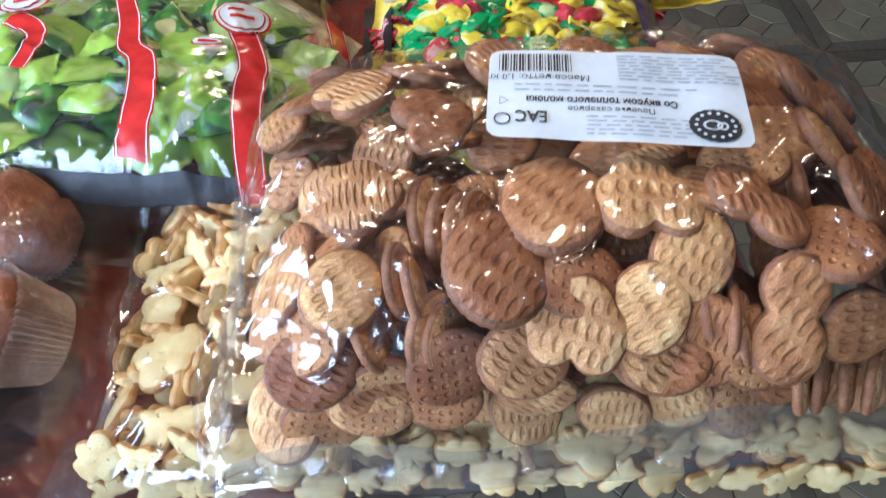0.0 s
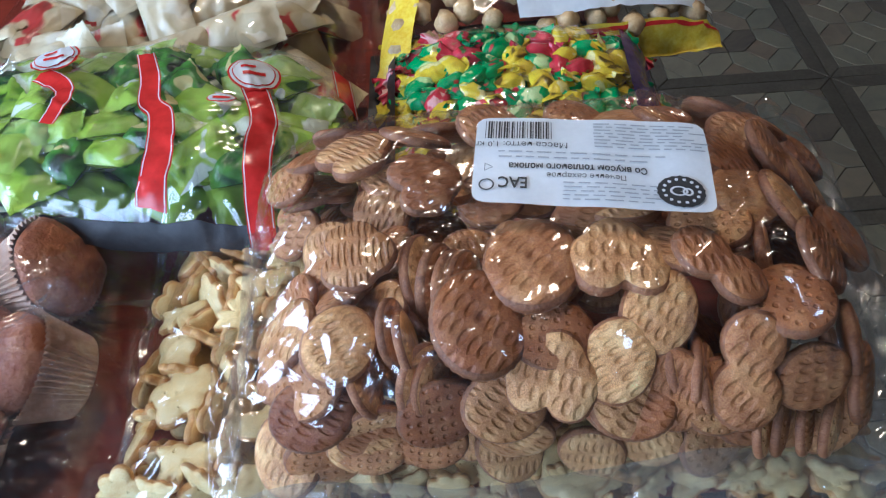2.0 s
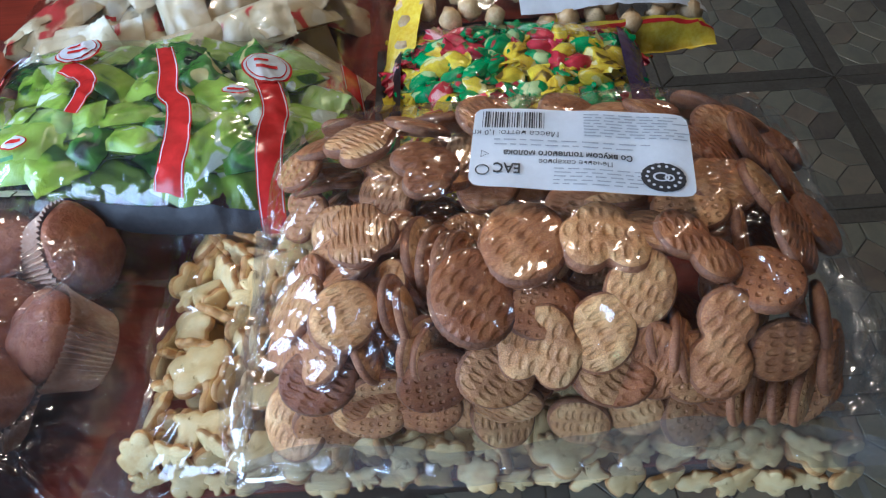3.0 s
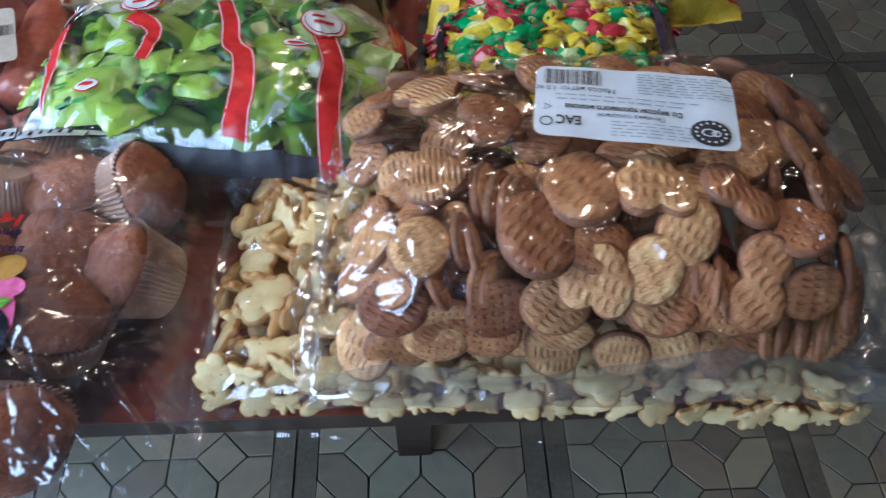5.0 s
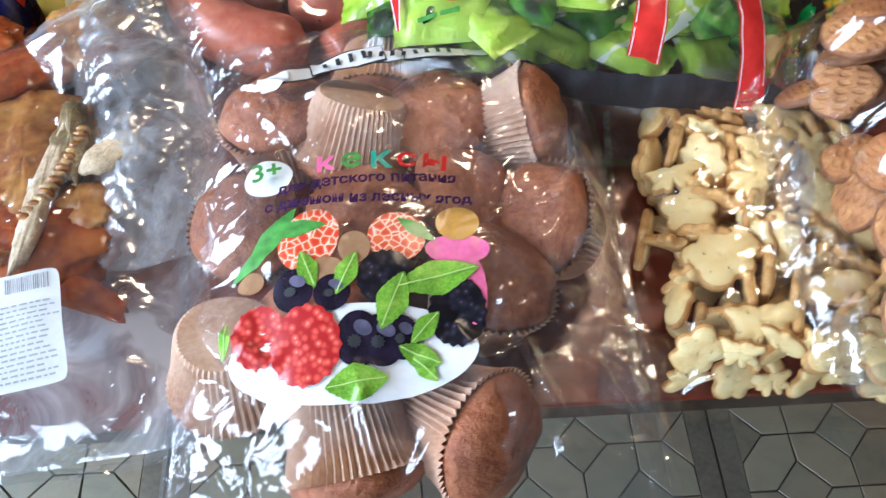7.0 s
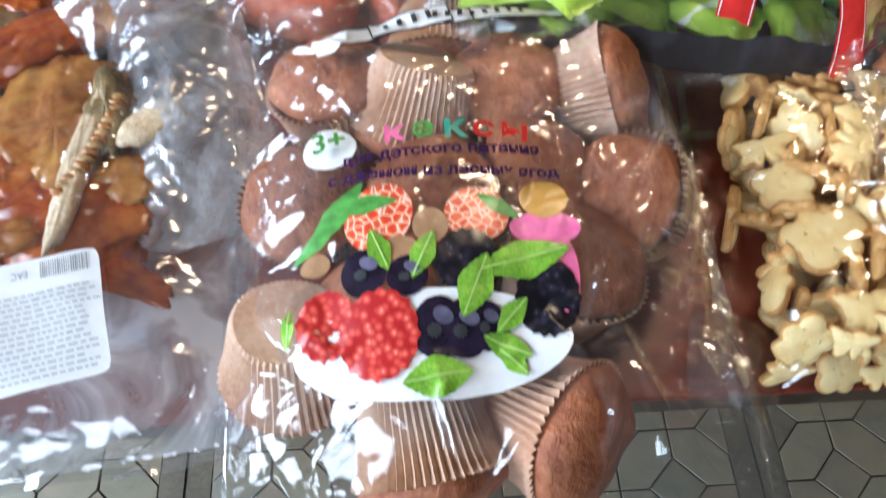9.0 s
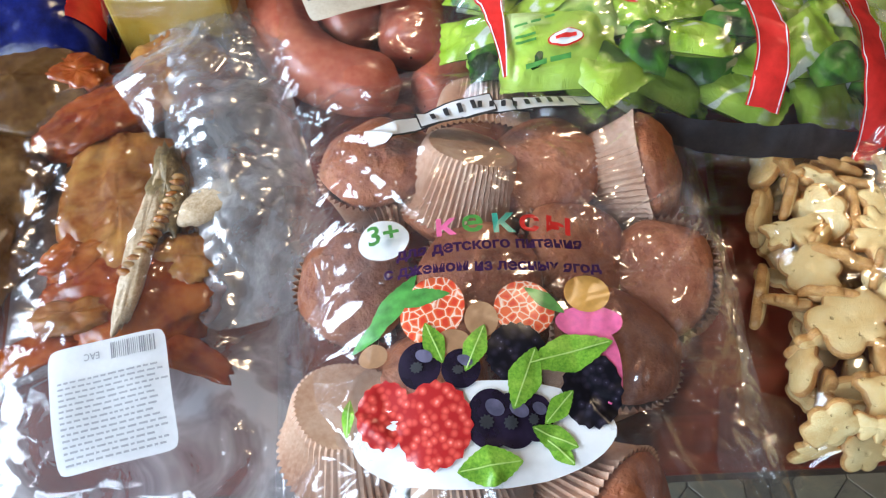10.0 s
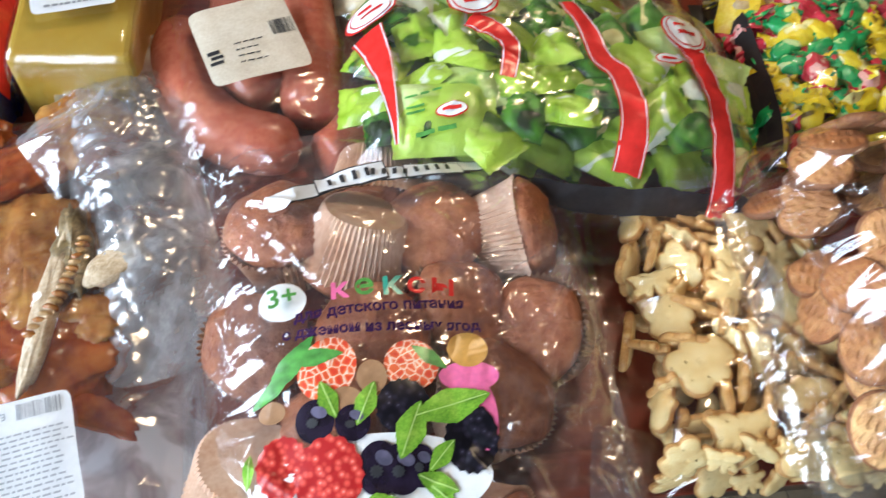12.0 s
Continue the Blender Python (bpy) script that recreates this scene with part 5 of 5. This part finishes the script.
def twist_mesh(name, mat, seed):
    """A sweet twisted into its wrapper: a round middle and two pleated fans."""
    around, verts = 20, []
    prof = [(-0.024, 0.0115), (-0.019, 0.0085), (-0.0135, 0.0026), (-0.0115, 0.0066), (-0.007, 0.0098), (0, 0.0106), (0.007, 0.0098), (0.0115, 0.0066), (0.0135, 0.0026), (0.019, 0.0085), (0.024, 0.0115)]
    for x, r in prof:
        fan = abs(x) > 0.0136
        for i in range(around):
            a = 2 * math.pi * i / around
            k = r * (1 + (0.35 if fan else 0.10) * math.sin(a * (5 if fan else 6) + seed) + 0.22 * noise.noise((x * 120 + seed, math.cos(a) * 1.6, math.sin(a) * 1.6)))
            verts.append((x * 1.2 + (0.002 * math.sin(a * 3 + seed) if fan else 0), k * math.cos(a), k * math.sin(a) * (0.35 if fan else 0.8)))
    return mesh_of(name, verts, grid_faces(around, len(prof), True), mat)


CANDY_MESHES = [twist_mesh("sweet", m, i) for i, m in enumerate((MELON_WRAP, LEMON_WRAP, MELON_WRAP, LEMON_WRAP, CHERRY_WRAP))]
fill("twisted_sweet", CANDY_MESHES, CANDY, 95, 0.0158, (0.8, 1.02), 0.008, ("sweet twisted into a green wrapper", "sweet twisted into a yellow wrapper", "sweet twisted into a green wrapper", "sweet twisted into a yellow wrapper", "sweet twisted into a red wrapper"), "sweet", "twisted sweets in the bag", 0.9, (0.0, 0.016), 30)
candy_bag = thing("mixed_sweet_bag", (0, 0, 0), "clear bag of red, green and yellow sweets with a purple end", "bag", "bags on the table")
put_part("film", film_mesh("film", CANDY, FILM, (0.04, 0.04)), candy_bag, "glossy clear film")
put_part("underside", under_mesh("underside", CANDY, FILM, (0.02, 0.02)), candy_bag)
put_part("purple_end", print_strip("purple_end", CANDY, [CANDY.xy(0.84, -0.98), CANDY.xy(0.86, 0.0), CANDY.xy(0.90, 0.98)], 0.032, PURPLE_FOIL, 0.002, 40), candy_bag, "shiny dark purple end of the bag")
put_part("dark_end", print_strip("dark_end", CANDY, [CANDY.xy(-1.0, -1.02), CANDY.xy(-1.0, 1.02)], 0.026, DARK_FILM, 0.002, 40), candy_bag, "dark glossy end of the bag")
put_part("dark_edge", print_strip("dark_edge", CANDY, [CANDY.xy(-1.0, 0.88), CANDY.xy(1.0, 0.88)], 0.02, DARK_FILM, 0.002, 40), candy_bag)

# ---- bag with a yellow border ----
YELLOW = Bag(-0.925, -0.835, 0.155, 0.098, 5, TABLE_Z + 0.012, 0.058, 3.5, 0.5, seed=8, amp=0.003)


def puff_mesh(seed):
    bm = bmesh.new()
    bmesh.ops.create_icosphere(bm, subdivisions=2, radius=0.009)
    for v in bm.verts:
        v.co *= 1 + 0.35 * noise.noise(v.co * 160 + Vector((seed, 0, 0)))
    me = bpy.data.meshes.new("puff")
    bm.to_mesh(me)
    bm.free()
    me.materials.append(NUTS)
    me.polygons.foreach_set("use_smooth", [True] * len(me.polygons))
    return me


fill("corn_puff", [puff_mesh(1), puff_mesh(5), puff_mesh(9)], YELLOW, 90, 0.015, (0.9, 1.4), 0.006, ("golden corn puff in the bag",), "corn puff", "corn puffs in the bag", 0.9, (0.0,), 30)
yellow_bag = thing("corn_puff_bag", (0, 0, 0), "clear bag with a bright yellow border and a white panel", "bag", "bags on the table")
put_part("film", film_mesh("film", YELLOW, FILM, (0.03, 0.03), 0.004), yellow_bag)
put_part("underside", under_mesh("underside", YELLOW, FILM, (0.02, 0.02)), yellow_bag)
for line, w in (([YELLOW.xy(-0.96, -1.0), YELLOW.xy(0.98, -0.98)], 0.016), ([YELLOW.xy(-0.96, -1.02), YELLOW.xy(-0.52, 1.0)], 0.030)):
    put_part("yellow_border", print_strip("yellow_border", YELLOW, line, w, YELLOW_FOIL, 0.0022, 40), yellow_bag, "yellow printed border")
put_part("orange_line", print_strip("orange_line", YELLOW, [YELLOW.xy(-0.9, -0.955), YELLOW.xy(0.98, -0.925)], 0.002, RED_PRINT, 0.003, 40), yellow_bag)
put_part("white_panel", print_strip("white_panel", YELLOW, [YELLOW.xy(-0.2, -0.72), YELLOW.xy(0.95, -0.70)], 0.02, WHITE_PRINT, 0.002, 40), yellow_bag, "white printed panel")

# ---- cream wafers ----
WAFERS = Bag(-1.262, -0.855, 0.170, 0.105, -6, TABLE_Z, 0.078, 3.2, 0.5, seed=9, amp=0.004)
WAFER_MESHES = [pack_mesh("wafer", 0.085, 0.045, 0.020, CREAM_PACK, 4), pack_mesh("wafer", 0.08, 0.045, 0.02, CREAM_PACK, 6)]
fill("wrapped_wafer", WAFER_MESHES, WAFERS, 22, 0.034, (0.9, 1.1), 0.012, ("wafer in a cream wrapper with red print",), "wafer", "wafers in the bag", 0.86, (0.0, 0.025), 40)
wafer_bag = thing("wafer_bag", (0, 0, 0), "clear bag of cream wrapped wafers with red stripes", "bag", "bags on the table")
put_part("film", film_mesh("film", WAFERS, FILM, (0.05, 0.05), 0.0035), wafer_bag)
put_part("underside", under_mesh("underside", WAFERS, FILM, (0.03, 0.03)), wafer_bag)

# ---- dried fish ----
FISHBAG = Bag(-1.592, -1.175, 0.085, 0.165, 7, TABLE_Z, 0.040, 4, 0.6, seed=10, amp=0.004, flats=((-1.586, -1.283, 0.048),))


def lump_mesh(name, rx, ry, rz, mat, seed, rough=0.3, n=40, m=16):
    """A torn, lumpy piece."""
    verts = []
    for j in range(m + 1):
        b = -math.pi / 2 + math.pi * j / m
        for i in range(n):
            a = 2 * math.pi * i / n
            d = Vector((math.cos(a) * math.cos(b), math.sin(a) * math.cos(b), math.sin(b)))
            k = 1 + rough * noise.noise(d * 1.7 + Vector((seed, 0, 0))) + rough * 0.2 * noise.noise(d * 5 + Vector((0, seed, 0)))
            k += rough * 0.9 * (0.25 - abs(noise.noise(d * 3.3 + Vector((0, seed, 2))))) + rough * 0.35 * abs(noise.noise(d * 9 + Vector((seed, seed, 0))))
            verts.append((rx * d.x * k, ry * d.y * k, rz * math.copysign(abs(d.z) ** 0.7, d.z) * k))
    return mesh_of(name, verts, grid_faces(n, m + 1, True), mat)


fish = thing("dried_fish", (0, 0, 0), "amber and red dried fish pieces with backbone in a vacuum bag", "fish")
for i, (x, y, rx, ry, rz, turn, z) in enumerate(((-1.604, -1.155, 0.038, 0.056, 0.012, 8, 0.846), (-1.594, -1.210, 0.046, 0.036, 0.011, -8, 0.845), (-1.628, -1.078, 0.044, 0.022, 0.011, 35, 0.846), (-1.583, -1.040, 0.030, 0.040, 0.012, 20, 0.846))):
    put_part("fillet", lump_mesh("fillet", rx, ry, rz, FISH_TAN if i in (0, 3) else FISH, i * 3.1 + 1, 0.27, 72, 28), fish, m=pose(x, y, z, 0, 0, turn))
for i, (x, y, turn) in enumerate(((-1.640, -1.243, 20), (-1.560, -1.246, -25), (-1.625, -1.105, 60))):
    put_part("fin", lump_mesh("fin", 0.030, 0.010, 0.004, FISH, i + 20, 0.3), fish, "thin amber fin", pose(x, y, 0.846, 0, 0, turn))
for i, (x, y, rx, ry, turn, mat) in enumerate(((-1.625, -1.185, 0.020, 0.022, 30, FISH), (-1.565, -1.190, 0.020, 0.026, -20, FISH_TAN), (-1.620, -1.225, 0.022, 0.016, 12, FISH_TAN), (-1.560, -1.060, 0.022, 0.020, 40, FISH), (-1.650, -1.045, 0.020, 0.024, -15, FISH))):
    put_part("flake", lump_mesh("flake", rx, ry * 0.6, 0.006, mat, i * 1.9 + 70, 0.42, 48, 16), fish, "torn flake of fish", pose(x, y, 0.852, 0, 0, turn))
put_part("skin", lump_mesh("skin", 0.010, 0.030, 0.007, FISH_SKIN, 31, 0.4), fish, "dark ridged skin", pose(-1.576, -1.145, 0.858, 0, 0, 8))
for i in range(16):
    f = i / 15
    put_part("vertebra", lump_mesh("vertebra", 0.0046, 0.0024, 0.004, FISH_TAN if i % 2 else FISH_GOLD, i, 0.15, 14, 8), fish, m=pose(-1.570 - 0.006 * f - 0.016 * f * f, -1.140 - 0.064 * f, 0.862, 0, 0, -10 * f))
put_part("rib", lump_mesh("rib", 0.007, 0.052, 0.005, FISH_BONE, 41, 0.3), fish, "pale rib bone", pose(-1.586, -1.185, 0.860, 0, 0, -6))
put_part("bone", lump_mesh("bone", 0.020, 0.011, 0.004, FISH_BONE, 43, 0.14), fish, "white bone end", pose(-1.551, -1.158, 0.862, 0, 0, 45))
fish_bag = thing("fish_bag", (0, 0, 0), "cloudy vacuum bag with dried fish and a white label", "bag", "bags on the table")
rim_of(FISHBAG, fish_bag, ("left", "right", "front"), FILM_SEAL)
put_part("film", film_mesh("film", FISHBAG, FILM_CRUMPLED, (0.03, 0.03)), fish_bag, "stiff glossy film")
put_part("underside", under_mesh("underside", FISHBAG, FILM_BACK, (0.02, 0.02)), fish_bag, "cloudy film")
fish_label = Label(FISHBAG, -1.587, -1.277, 0.030, 0.032, 12, 0.007)
put_part("label", fish_label.sheet("label", PAPER), fish_bag, "white paper label with small print, upside down")
tagged(put_part("barcode", fish_label.bars("barcode", barcode(ink, 0.45, 0.78, 0.38, 0.14, 22), INK_GREY), fish_bag), kind="stuff")
put_part("small_print", fish_label.bars("small_print", lines_of_text(ink, 0.0, 0.40, -0.86, 0.86, 15, 0.016), INK_PALE), fish_bag)
put_part("lettering", fish_label.text("lettering", "EAC", 0.0055, -0.25, 0.76, INK_GREY, 180, 0.8), fish_bag)
WRAP = Bag(-1.545, -1.090, 0.038, 0.135, 14, TABLE_Z + 0.026, 0.020, 2.2, 0.8, seed=11, amp=0.005)
put_part("crumpled_top", film_mesh("crumpled_top", WRAP, FILM_MILKY, (0.1, 0.06), 0.0022), fish_bag, "crumpled cloudy bag mouth")

MOUTH = Bag(-1.563, -1.050, 0.054, 0.031, 35, TABLE_Z + 0.036, 0.016, 2.4, 0.7, seed=17, amp=0.005)
put_part("flap", film_mesh("flap", MOUTH, FILM_HAZY, (0.06, 0.06), 0.0022), fish_bag, "folded hazy flap of the bag mouth")

FISHBAG2 = Bag(-1.705, -1.12, 0.07, 0.15, 4, TABLE_Z, 0.042, 4, 0.6, seed=12, amp=0.004)
fish2 = thing("dried_fish", (0, 0, 0), "second dried fish, golden brown, in a clear bag", "fish")
for i, (x, y, rx, ry) in enumerate(((-1.690, -1.05, 0.05, 0.045), (-1.700, -1.13, 0.045, 0.045), (-1.705, -1.19, 0.045, 0.035))):
    put_part("fillet", lump_mesh("fillet", rx, ry, 0.015, FISH_DARK, i * 2.7 + 50, 0.28), fish2, m=pose(x, y, 0.843, 0, 0, 20 * i))
fish_bag2 = thing("fish_bag", (0, 0, 0), "clear vacuum bag with a second dried fish", "bag", "bags on the table")
put_part("film", film_mesh("film", FISHBAG2, FILM_STIFF, (0.03, 0.03), 0.0035), fish_bag2)
put_part("underside", under_mesh("underside", FISHBAG2, FILM, (0.02, 0.02)), fish_bag2)

# ---- sausages ----
SAUSAGES = Bag(-1.468, -0.975, 0.076, 0.112, 8, TABLE_Z, 0.056, 4, 0.6, seed=13, amp=0.003, flats=((-1.470, -0.985, 0.052),))


def sausage_mesh(pts, radius):
    line = [Vector(p) for p in pts]
    n, around, verts = 36, 24, []
    for i in range(n + 1):
        f = i / n
        a, b, c = line
        p = a * (1 - f) ** 2 + b * 2 * f * (1 - f) + c * f * f
        d = ((b - a) * (1 - f) + (c - b) * f).normalized()
        s, up = Vector((-d.y, d.x, 0)).normalized(), Vector((0, 0, 1))
        r = radius * (1 - abs(2 * f - 1) ** 9) ** 0.5 * (1 + 0.06 * noise.noise(p * 30)) + 0.001
        for k in range(around):
            t = 2 * math.pi * k / around
            verts.append(p + s * r * math.cos(t) + up * r * math.sin(t))
    return mesh_of("sausage", verts, grid_faces(around, n + 1, True), SAUSAGE)


for pts in (((-1.525, -0.93, 0.846), (-1.53, -1.06, 0.846), (-1.435, -1.055, 0.846)), ((-1.432, -0.90, 0.852), (-1.425, -0.98, 0.852), (-1.428, -1.035, 0.850)), ((-1.48, -0.88, 0.846), (-1.49, -0.99, 0.848), (-1.455, -1.015, 0.846)), ((-1.42, -1.072, 0.842), (-1.40, -1.06, 0.842), (-1.385, -1.03, 0.842))):
    tagged(new("sausage", sausage_mesh(pts, 0.023)), "plump reddish smoked sausage in the clear bag", "sausage", "sausages in the bag")
sausage_bag = thing("sausage_bag", (0, 0, 0), "clear vacuum bag of smoked sausages with a parchment label", "bag", "bags on the table")
rim_of(SAUSAGES, sausage_bag, ("left", "right", "front"), FILM_SEAL)
put_part("film", film_mesh("film", SAUSAGES, FILM_CRUMPLED, (0.06, 0.06)), sausage_bag)
put_part("underside", under_mesh("underside", SAUSAGES, FILM, (0.03, 0.03)), sausage_bag)
s_label = Label(SAUSAGES, -1.470, -0.985, 0.036, 0.038, 18, 0.0075)
put_part("label", s_label.sheet("label", PARCHMENT), sausage_bag, "parchment-coloured label with a barcode")
tagged(put_part("barcode", s_label.bars("barcode", barcode(ink, 0.72, 0.1, 0.24, 0.2, 18), INK), sausage_bag), kind="stuff")
put_part("small_print", s_label.bars("small_print", [(-0.78, -0.2, 0.12, 0.05), (-0.74, -0.34, 0.12, 0.04), (-0.78, -0.48, 0.13, 0.04)] + lines_of_text(ink, -0.1, -0.1, -0.6, 0.25, 4, 0.014), INK), sausage_bag)

# ---- cheese and the blue pack ----
cheese = thing("cheese_block", (0, 0, 0), "block of yellow cheese wrapped in film with a white label", "cheese")
put_part("cheese", box_mesh("cheese", -1.632, -1.548, -1.008, -0.87, TABLE_Z + 0.002, 0.886, CHEESE, 0.006, 3), cheese)
CH = Bag(-1.59, -0.939, 0.048, 0.075, 0, TABLE_Z, 0.071, 10, 0.3, seed=14, amp=0.0012, flats=((-1.592, -0.95, 0.035),))
put_part("wrap", film_mesh("wrap", CH, FILM, (0.03, 0.03), 0.0025), cheese, "clear cling wrap")
c_label = Label(CH, -1.592, -0.950, 0.028, 0.022, 14, 0.006)
put_part("label", c_label.sheet("label", PAPER), cheese, "white label with small print")
put_part("small_print", c_label.bars("small_print", lines_of_text(ink, 0.0, 0.6, -0.7, 0.7, 4, 0.05), INK_GREY), cheese)
BLUE = Bag(-1.70, -0.965, 0.055, 0.075, 6, TABLE_Z, 0.055, 3, 0.5, seed=15, amp=0.003)
blue_pack = thing("blue_pack", (0, 0, 0), "shiny dark blue food pack with a red corner", "pack")
put_part("wrapper", film_mesh("wrapper", BLUE, BLUE_FOIL, (0.02, 0.02), 0.003), blue_pack)
put_part("red_corner", print_strip("red_corner", BLUE, [BLUE.xy(0.8, -0.6), BLUE.xy(0.8, 0.9)], 0.018, RED_PRINT, 0.002, 30), blue_pack)

# ---- floor ----
S, A, GAP = 0.44, 0.0905, 0.003


def clip_poly(poly, axis, limit, sign):
    out = []
    for i, p in enumerate(poly):
        q = poly[(i + 1) % len(poly)]
        a, b = sign * (limit - p[axis]), sign * (limit - q[axis])
        if a >= 0:
            out.append(p)
        if (a > 0 > b) or (a < 0 < b):
            f = a / (a - b)
            out.append((p[0] + (q[0] - p[0]) * f, p[1] + (q[1] - p[1]) * f))
    return out


def tile_cells():
    """The cells of one tile about its middle: small squares on their points among hexagons, inside a border of four bands."""
    cells, half = [], 2 * A
    for i in range(-3, 4):
        for j in range(-3, 4):
            x, y = i * A, j * A
            if (i + j) % 2 == 0:
                cells.append([(x + A / 2, y), (x, y + A / 2), (x - A / 2, y), (x, y - A / 2)])
                cells.append([(x + A / 2, y), (x + A, y), (x + A, y + A / 2), (x + A / 2, y + A), (x, y + A), (x, y + A / 2)])
                cells.append([(x - A / 2, y), (x, y + A / 2), (x, y + A), (x - A / 2, y + A), (x - A, y + A / 2), (x - A, y)])
    out = []
    for c in cells:
        for axis in (0, 1):
            for sign in (1, -1):
                c = clip_poly(c, axis, sign * half, sign) if c else c
        if len(c) > 2:
            area = abs(sum(c[k][0] * c[(k + 1) % len(c)][1] - c[(k + 1) % len(c)][0] * c[k][1] for k in range(len(c)))) / 2
            if area > 0.0002:
                out.append(c)
    return out


def slab(poly, gap, z0, z1):
    """A low slab from a polygon, drawn in by the joint, with a chamfered rim."""
    cx, cy = sum(p[0] for p in poly) / len(poly), sum(p[1] for p in poly) / len(poly)
    area = sum(poly[k][0] * poly[(k + 1) % len(poly)][1] - poly[(k + 1) % len(poly)][0] * poly[k][1] for k in range(len(poly)))
    if area < 0:
        poly = poly[::-1]
    n, verts = len(poly), []
    for shrink, z in ((gap / 2, z0), (gap / 2, z1 - 0.0008), (gap / 2 + 0.001, z1)):
        for p in poly:
            d = math.hypot(p[0] - cx, p[1] - cy)
            f = max(0.2, 1 - shrink * 1.3 / d)
            verts.append((cx + (p[0] - cx) * f, cy + (p[1] - cy) * f, z))
    return verts, grid_faces(n, 3, True) + [tuple(2 * n + i for i in range(n))]


floor = tagged(new("floor", box_mesh("floor", X0 - 0.15, X1 + 0.15, Y0 - 0.15, Y1 + 0.15, -0.1, 0.0005, GROUT)), "tiled floor of grey-green and brown glazed tiles in a hexagon pattern", "floor", kind="structure")
CELLS = tile_cells()
H1, H2 = 2 * A, S / 2 - 0.002
BANDS = [[(-H1, -H1), (H1, -H1), (H2, -H2), (-H2, -H2)], [(H1, -H1), (H1, H1), (H2, H2), (H2, -H2)], [(H1, H1), (-H1, H1), (-H2, H2), (H2, H2)], [(-H1, H1), (-H1, -H1), (-H2, -H2), (-H2, H2)]]
CELL_MESH = [mesh_of("tile", *slab(c, GAP, 0.0, 0.004), TILE, False) for c in CELLS]
BAND_MESH = [mesh_of("band", *slab(c, GAP * 1.2, 0.0, 0.0045), BAND, False) for c in BANDS]
far_verts, far_faces, far_slots = [], [], []
nearby = {(-1, -1), (-1, 0), (-2, -2), (-3, -2), (-3, -3), (-2, -3), (0, -1)}
for i in range(-8, 5):
    for j in range(-8, 5):
        cx, cy = (i + 0.5) * S, (j + 0.5) * S
        if (i, j) in nearby:
            for me in CELL_MESH + BAND_MESH:
                put_part("tile" if me in CELL_MESH else "band", me, floor, m=pose(cx, cy, 0.0006))
        else:
            for c in CELLS + BANDS:
                v, f = slab(c, GAP, 0.0, 0.004)
                k = len(far_verts)
                far_verts += [(a + cx, b + cy, z + 0.0006) for a, b, z in v]
                far_faces += [tuple(k + q for q in face) for face in f]
                far_slots += [1 if c in BANDS else 0] * len(f)
tagged(put_part("far_tiles", mesh_of("far_tiles", far_verts, far_faces, [TILE_FAR, BAND], False, far_slots), floor), kind="stuff")
